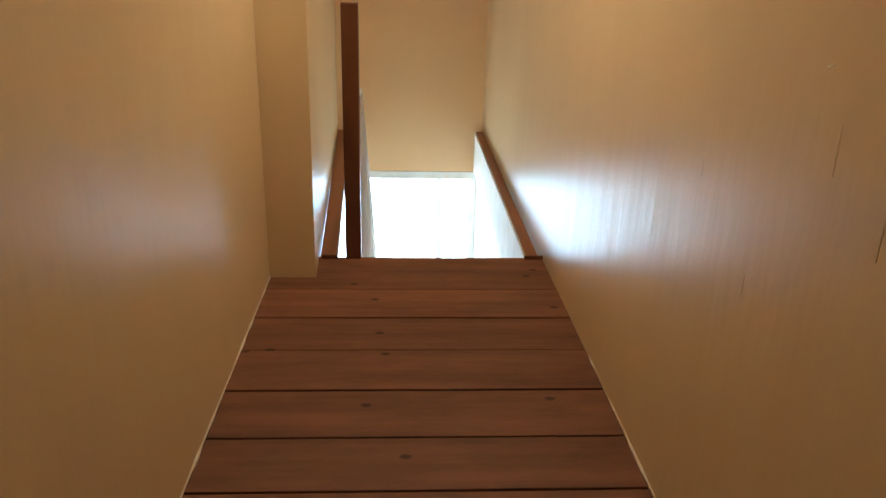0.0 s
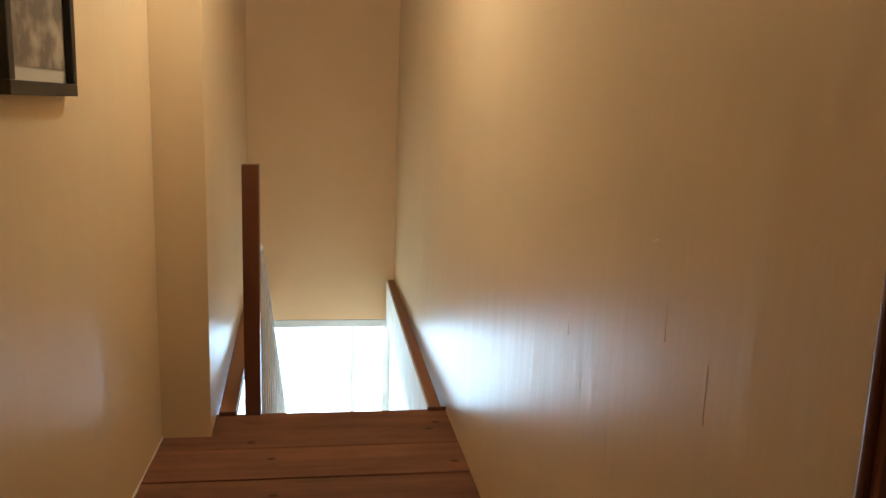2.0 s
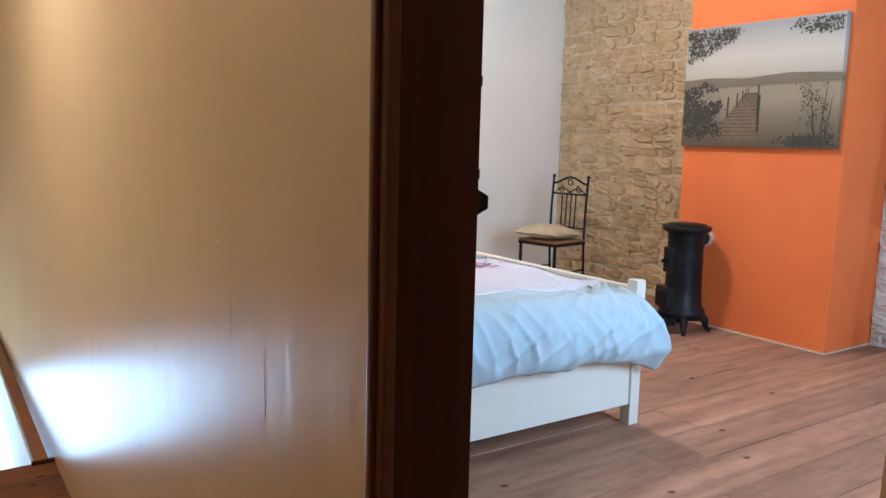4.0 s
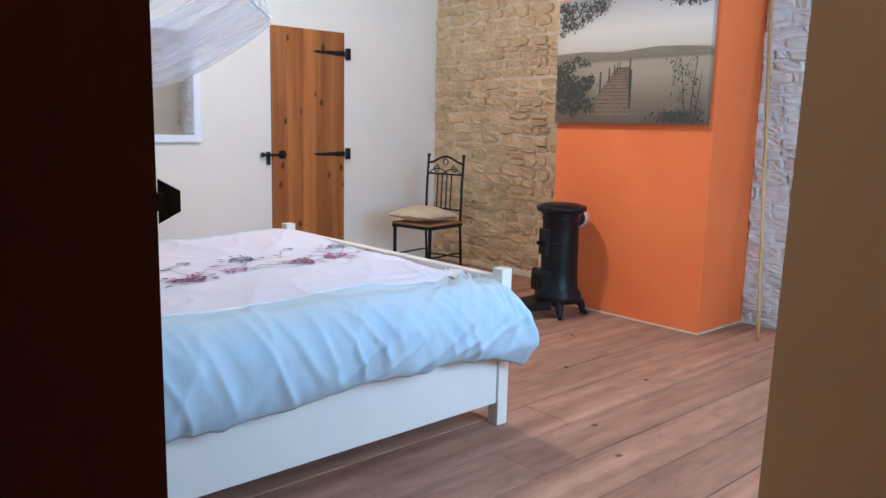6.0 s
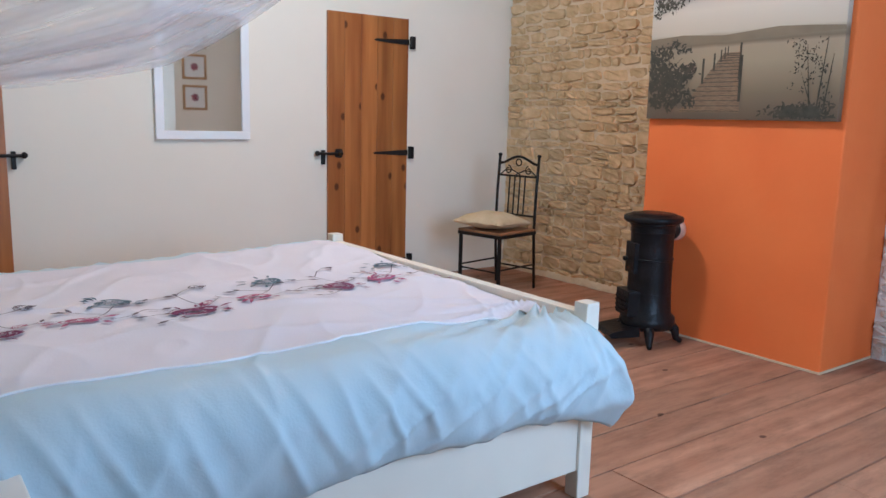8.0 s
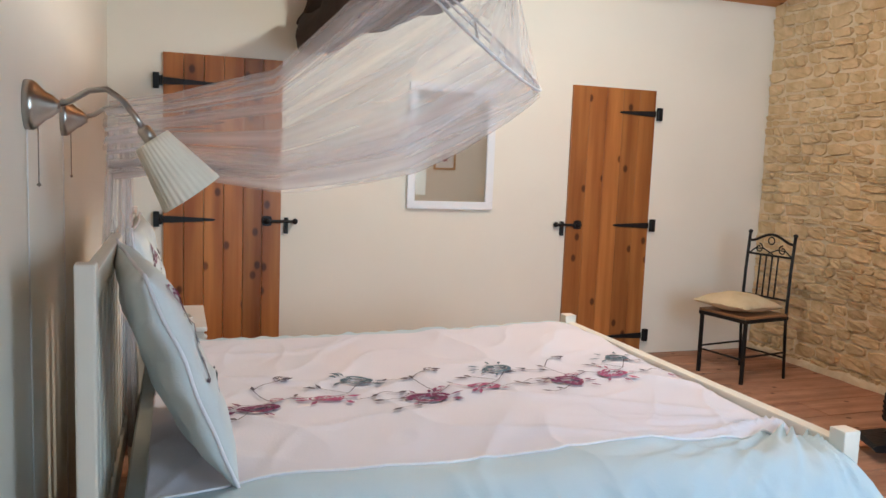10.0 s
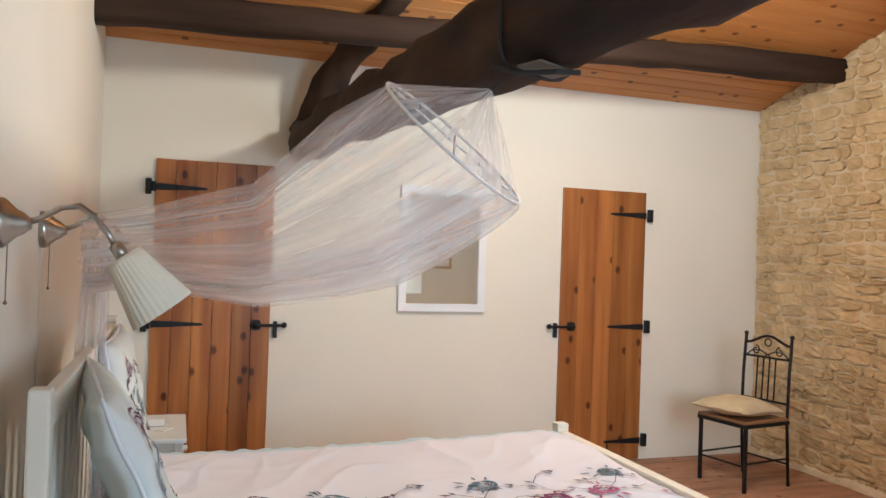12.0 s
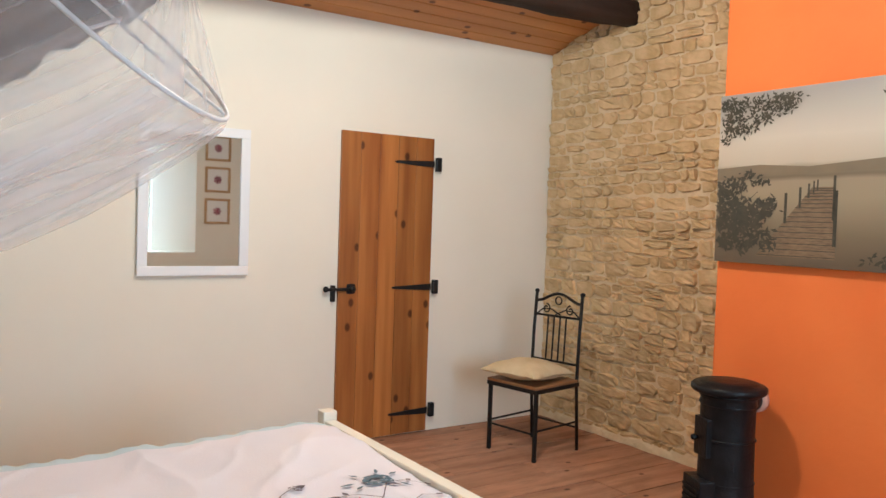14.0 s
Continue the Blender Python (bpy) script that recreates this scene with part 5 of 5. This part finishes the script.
part("ash_door", boxes(((0.09, -0.085, 0.17), (0.168, 0.085, 0.32)), bevel=0.008, m=F), M_STOVE, stove)
for k in range(4):
    part("grate_bar", boxes(((0.169, -0.07, 0.19 + 0.026 * k), (0.177, 0.07, 0.202 + 0.026 * k)), m=F), M_STOVE, stove)
part("hearth_lip", prism([(0.10, 0.06), (0.27, 0.055), (0.29, 0.075), (0.27, 0.09), (0.10, 0.12)], 0.24, F @ Matrix.Translation((0, -0.12, 0))), M_STOVE, stove)
part("upper_door", boxes(((0.09, -0.06, 0.42), (0.134, 0.06, 0.60)), bevel=0.006, m=F), M_STOVE, stove)
part("latch_knob", lathe([(0.006, 0), (0.016, 0.012), (0.012, 0.026), (0.0004, 0.03)], F @ pose(0.134, -0.03, 0.5, 0, 90), 12), M_STOVE, stove, "", True)
FY = SY + 0.03
part("flue_pipe", tube([(SX + 0.08, FY - 0.02, 0.655), (SX + 0.16, FY, 0.655), (CH_X - 0.02, FY, 0.655)], 0.055, 24), M_STOVE, stove, "", True)
part("flue_band", tube([(SX + 0.17, FY, 0.655), (SX + 0.19, FY, 0.655)], 0.068, 24), M_STOVE, stove, "", True)
part("flue_collar", tube([(CH_X - 0.04, FY, 0.655), (CH_X - 0.001, FY, 0.655)], 0.066, 24), M_FLUE, stove, "pale collar where the flue enters the wall", True)

# bamboo pole leaning by the chimney
pole = base("bamboo_pole", (5.47, 2.53, 0), "thin bamboo pole leaning on the stone wall", "pole")
a, b = Vector((5.47, 2.53, 0.0)), Vector((5.80, 2.80, 2.25))
part("cane", tube([a.lerp(b, k / 12) for k in range(13)], 0.011, 10), M_BAMBOO, pole, "", True)
for k in range(1, 12):
    p = a.lerp(b, k / 12)
    part("node", tube([p - (b - a).normalized() * 0.004, p + (b - a).normalized() * 0.004], 0.0135, 10), M_BAMBOO, pole, "", True)

# bare bulb on a cord, above the walker's view
cl = base("ceiling_lamp", (3.50, 3.85, 2.96), "bare warm bulb hanging on a cord", "ceiling lamp")
part("cord", tube([(3.50, 3.85, 3.01), (3.50, 3.85, roof(3.85) + 0.004)], 0.004, 6), M_CORD, cl)
part("socket", lathe([(0.02, 0.0), (0.022, 0.04), (0.012, 0.06)], Matrix.Translation((3.50, 3.85, 2.965)), 16), M_CORD, cl, "", True)
ll = base("landing_lamp", (0.35, 2.9, 2.5), "plain landing ceiling lamp holder", "ceiling lamp")
part("holder", lathe([(0.02, 0.0), (0.025, 0.05), (0.06, 0.07), (0.06, 0.09)], Matrix.Translation((0.35, 2.9, 2.53)), 20), M_LOWER, ll, "", True)

# ---- stone walls, piece by piece ----


def stone_mesh(seed, material):
    """A rough rubble block with an uneven outline, one unit wide and high; its face looks to -x."""
    r = random.Random(seed)
    bm = bmesh.new()
    ks = (-0.5, -0.45, -0.24, 0.04, 0.27, 0.44, 0.5)
    n = 6
    g = []
    tilt_y, tilt_z = r.uniform(-0.6, 0.6), r.uniform(-0.3, 1.0)
    skew = r.uniform(-0.10, 0.10)
    top, low = [r.uniform(-0.10, 0.04) for _ in range(n + 1)], [r.uniform(-0.10, 0.04) for _ in range(n + 1)]
    cut = [r.uniform(0.62, 0.98) for _ in range(4)]
    for i in range(n + 1):
        row = []
        for j in range(n + 1):
            u, v = ks[i], ks[j]
            edge = i in (0, n) or j in (0, n)
            out = -0.2 if edge else r.uniform(0.6, 1.2) + tilt_y * u + tilt_z * v
            q = (u > 0) * 2 + (v > 0)
            k = 1 - (1 - cut[q]) * (abs(2 * u) ** 3 * abs(2 * v) ** 3)
            grow = (top[i] if v > 0 else low[i]) * abs(2 * v)
            row.append(bm.verts.new((-out, u * k + skew * v + r.uniform(-0.025, 0.025), v * k + v * grow * 2 + r.uniform(-0.04, 0.04))))
        g.append(row)
    for i in range(n):
        for j in range(n):
            bm.faces.new((g[i][j], g[i][j + 1], g[i + 1][j + 1], g[i + 1][j]))
    return mesh_of("stone", bm, material)


def mortar_sheet(name, x, y0, y1, z1, material, label, seed):
    """Mortar smeared unevenly between and over the stones."""
    bm = bmesh.new()
    ny, nz = int((y1 - y0) / 0.022), int(z1 / 0.022)
    g = []
    for i in range(ny + 1):
        row = []
        for j in range(nz + 1):
            y, z = y0 + (y1 - y0) * i / ny, z1 * j / nz
            p = Vector((seed, y, z))
            row.append(bm.verts.new((x - 0.010 * noise.noise(p * 4.0) - 0.006 * noise.noise(p * 13.0) - 0.004 * noise.noise(p * 31.0), y, z)))
        g.append(row)
    for i in range(ny):
        for j in range(nz):
            bm.faces.new((g[i][j], g[i][j + 1], g[i + 1][j + 1], g[i + 1][j]))
    return tagged(part(name, bm, material, east, "", True), label)


def courses(y0, y1, z1, rng, hmin, hmax, wmin, wmax):
    z = 0.02
    while z < z1:
        h = rng.uniform(hmin, hmax)
        y = y0 - rng.uniform(0, 0.1)
        while y < y1 - 0.02:
            w = rng.uniform(wmin, wmax) * (0.75 if h < 0.08 else 1.0)
            a, b = max(y, y0 + 0.004), min(y + w, y1 - 0.004)
            if b - a > 0.05:
                if h > 0.105 and rng.random() < 0.3:
                    yield a, b, z, z + h * 0.5
                    yield a, b, z + h * 0.5, z + h
                else:
                    yield a, b, z + rng.uniform(-0.008, 0.008), z + h + rng.uniform(-0.006, 0.006)
            y += w
        z += h


east = bpy.data.objects["wall_east"]
mortar_sheet("mortar", EAST + 0.022, CH_N + 0.002, NORTH - 0.001, 3.32, M_MORTAR, "uneven sandy mortar", 3.0)
mortar_sheet("whitewashed_mortar", EAST + 0.001, SOUTH, CH_S - 0.002, 3.6, M_MORTAR_W, "uneven whitewashed mortar", 8.0)
STONES = [stone_mesh(100 + i, M_STONE) for i in range(14)]
rng = random.Random(21)
extra = []
for n, (a, b, z0, z1) in enumerate(courses(CH_N, NORTH, 3.35, rng, 0.045, 0.115, 0.08, 0.27)):
    if n >= 298:
        extra.append((a, b, z0, z1))
        continue
    src = STONES[rng.randrange(14)]
    deep, wob = rng.uniform(0.011, 0.028), 0.05 * noise.noise(Vector((a * 1.3, z0 * 0.7, 5.0)))
    me = bpy.data.meshes.new("stone")
    me.from_pydata([(EAST + 0.021 + v.co.x * deep, (a + b) / 2 + v.co.y * (b - a - 0.009), wob + (z0 + z1) / 2 + v.co.z * (z1 - z0 - 0.006)) for v in src.vertices], [], [tuple(p.vertices) for p in src.polygons])
    me.materials.append(M_STONE)
    new("stone", me).parent = east


def joined_stones(name, items, material, label, x, seed, deep=(0.018, 0.045)):
    r = random.Random(seed)
    verts, faces = [], []
    meshes = STONES
    for a, b, z0, z1 in items:
        me = meshes[r.randrange(14)]
        o = len(verts)
        d = r.uniform(*deep)
        wob = 0.06 * noise.noise(Vector((a * 1.4, z0 * 0.8, 5.0)))
        for v in me.vertices:
            verts.append((x + v.co.x * d, (a + b) / 2 + v.co.y * (b - a - 0.009), wob + (z0 + z1) / 2 + v.co.z * (z1 - z0 - 0.006)))
        faces += [tuple(o + i for i in p.vertices) for p in me.polygons]
    me = bpy.data.meshes.new(name)
    me.from_pydata(verts, [], faces)
    me.materials.append(material)
    ob = new(name, me)
    ob.parent = east
    return tagged(ob, label, kind="stuff")


if extra:
    joined_stones("upper_stones", extra, M_STONE, "rough sandstone blocks near the ceiling", EAST + 0.021, 4, (0.011, 0.026))
structure("wall_east_render", boxes(((EAST + 0.012, SOUTH, 0), (EAST + 0.029, CH_S - 0.002, 4.5))), M_MORTAR_W, "whitewashed mortar of the stone wall")
joined_stones("whitewashed_stones", list(courses(SOUTH, CH_S, 3.6, random.Random(33), 0.05, 0.105, 0.09, 0.28)), M_STONE_W, "whitewashed rough stone blocks", EAST + 0.003, 8, (0.014, 0.034))


# mortar fillet along the foot of the stone wall
bm = bmesh.new()
rows = []
for k in range(60):
    y = CH_N + 0.003 + (NORTH - CH_N - 0.005) * k / 59
    w, h = 0.030 + 0.012 * noise.noise(Vector((y * 6, 0, 1))), 0.060 + 0.020 * noise.noise(Vector((y * 4, 0, 5)))
    rows.append([bm.verts.new(p) for p in ((EAST + 0.02 - w, y, 0.001), (EAST + 0.018 - w * 0.9, y, h * 0.7), (EAST + 0.02 - w * 0.4, y, h), (EAST + 0.03, y, h * 1.1))])
for r0, r1 in zip(rows, rows[1:]):
    for k in range(3):
        bm.faces.new((r0[k], r0[k + 1], r1[k + 1], r1[k]))
tagged(part("baseboard", bm, M_MORTAR, None, "", True), "pale mortar fillet along the foot of the stone wall", "baseboard", kind="structure")


# ---- floor boards ----
def board_rows(edges, x0, x1, material, floor, rng, joints):
    for e0, e1 in zip(edges, edges[1:]):
        cuts = [x0] + sorted(rng.uniform(x0 + 0.8, x1 - 0.6) for _ in range(joints)) + [x1]
        for a, b in zip(cuts, cuts[1:]):
            if b - a < 0.1:
                continue
            ob = part("floor_board", boxes(((a + 0.001, e0 + 0.004, -0.030), (b - 0.001, e1 - 0.004, rng.uniform(-0.0012, 0.0012))), bevel=0.003), material, floor)


rng = random.Random(12)
fl = tagged(new("floor_landing"), "worn reddish brown floorboards across the landing", "floor", kind="structure")
board_rows([-1.2, -0.95, -0.70, -0.45, -0.2, 0.05, 0.30, 0.56, 0.80, 1.05, 1.30, 1.56, 1.80, 1.916][:13] + [1.916, 2.147, 2.396, 2.654, 2.903, 3.161, 3.515], HALL_L + 0.001, HALL_R0 - 0.003, M_FLOOR, fl, rng, 0)
fb_ = tagged(new("floor_bedroom"), "wide bare worn floorboards in the bedroom", "floor", kind="structure")
edges = [0.0, 0.25, 0.49, 0.74, 0.98, 1.20, 1.43, 1.67, 1.913, 2.16, 2.416, 2.69, 2.94, 3.18, 3.45]
y = 3.70
while y < NORTH - 0.1:
    edges.append(y)
    y += rng.uniform(0.22, 0.28)
edges.append(NORTH + 0.0)
edges = [e for e in edges if e <= NORTH + 0.001]
board_rows(edges, ROOM_W0 - 0.132, EAST + 0.028, M_FLOOR_B, fb_, rng, 1)
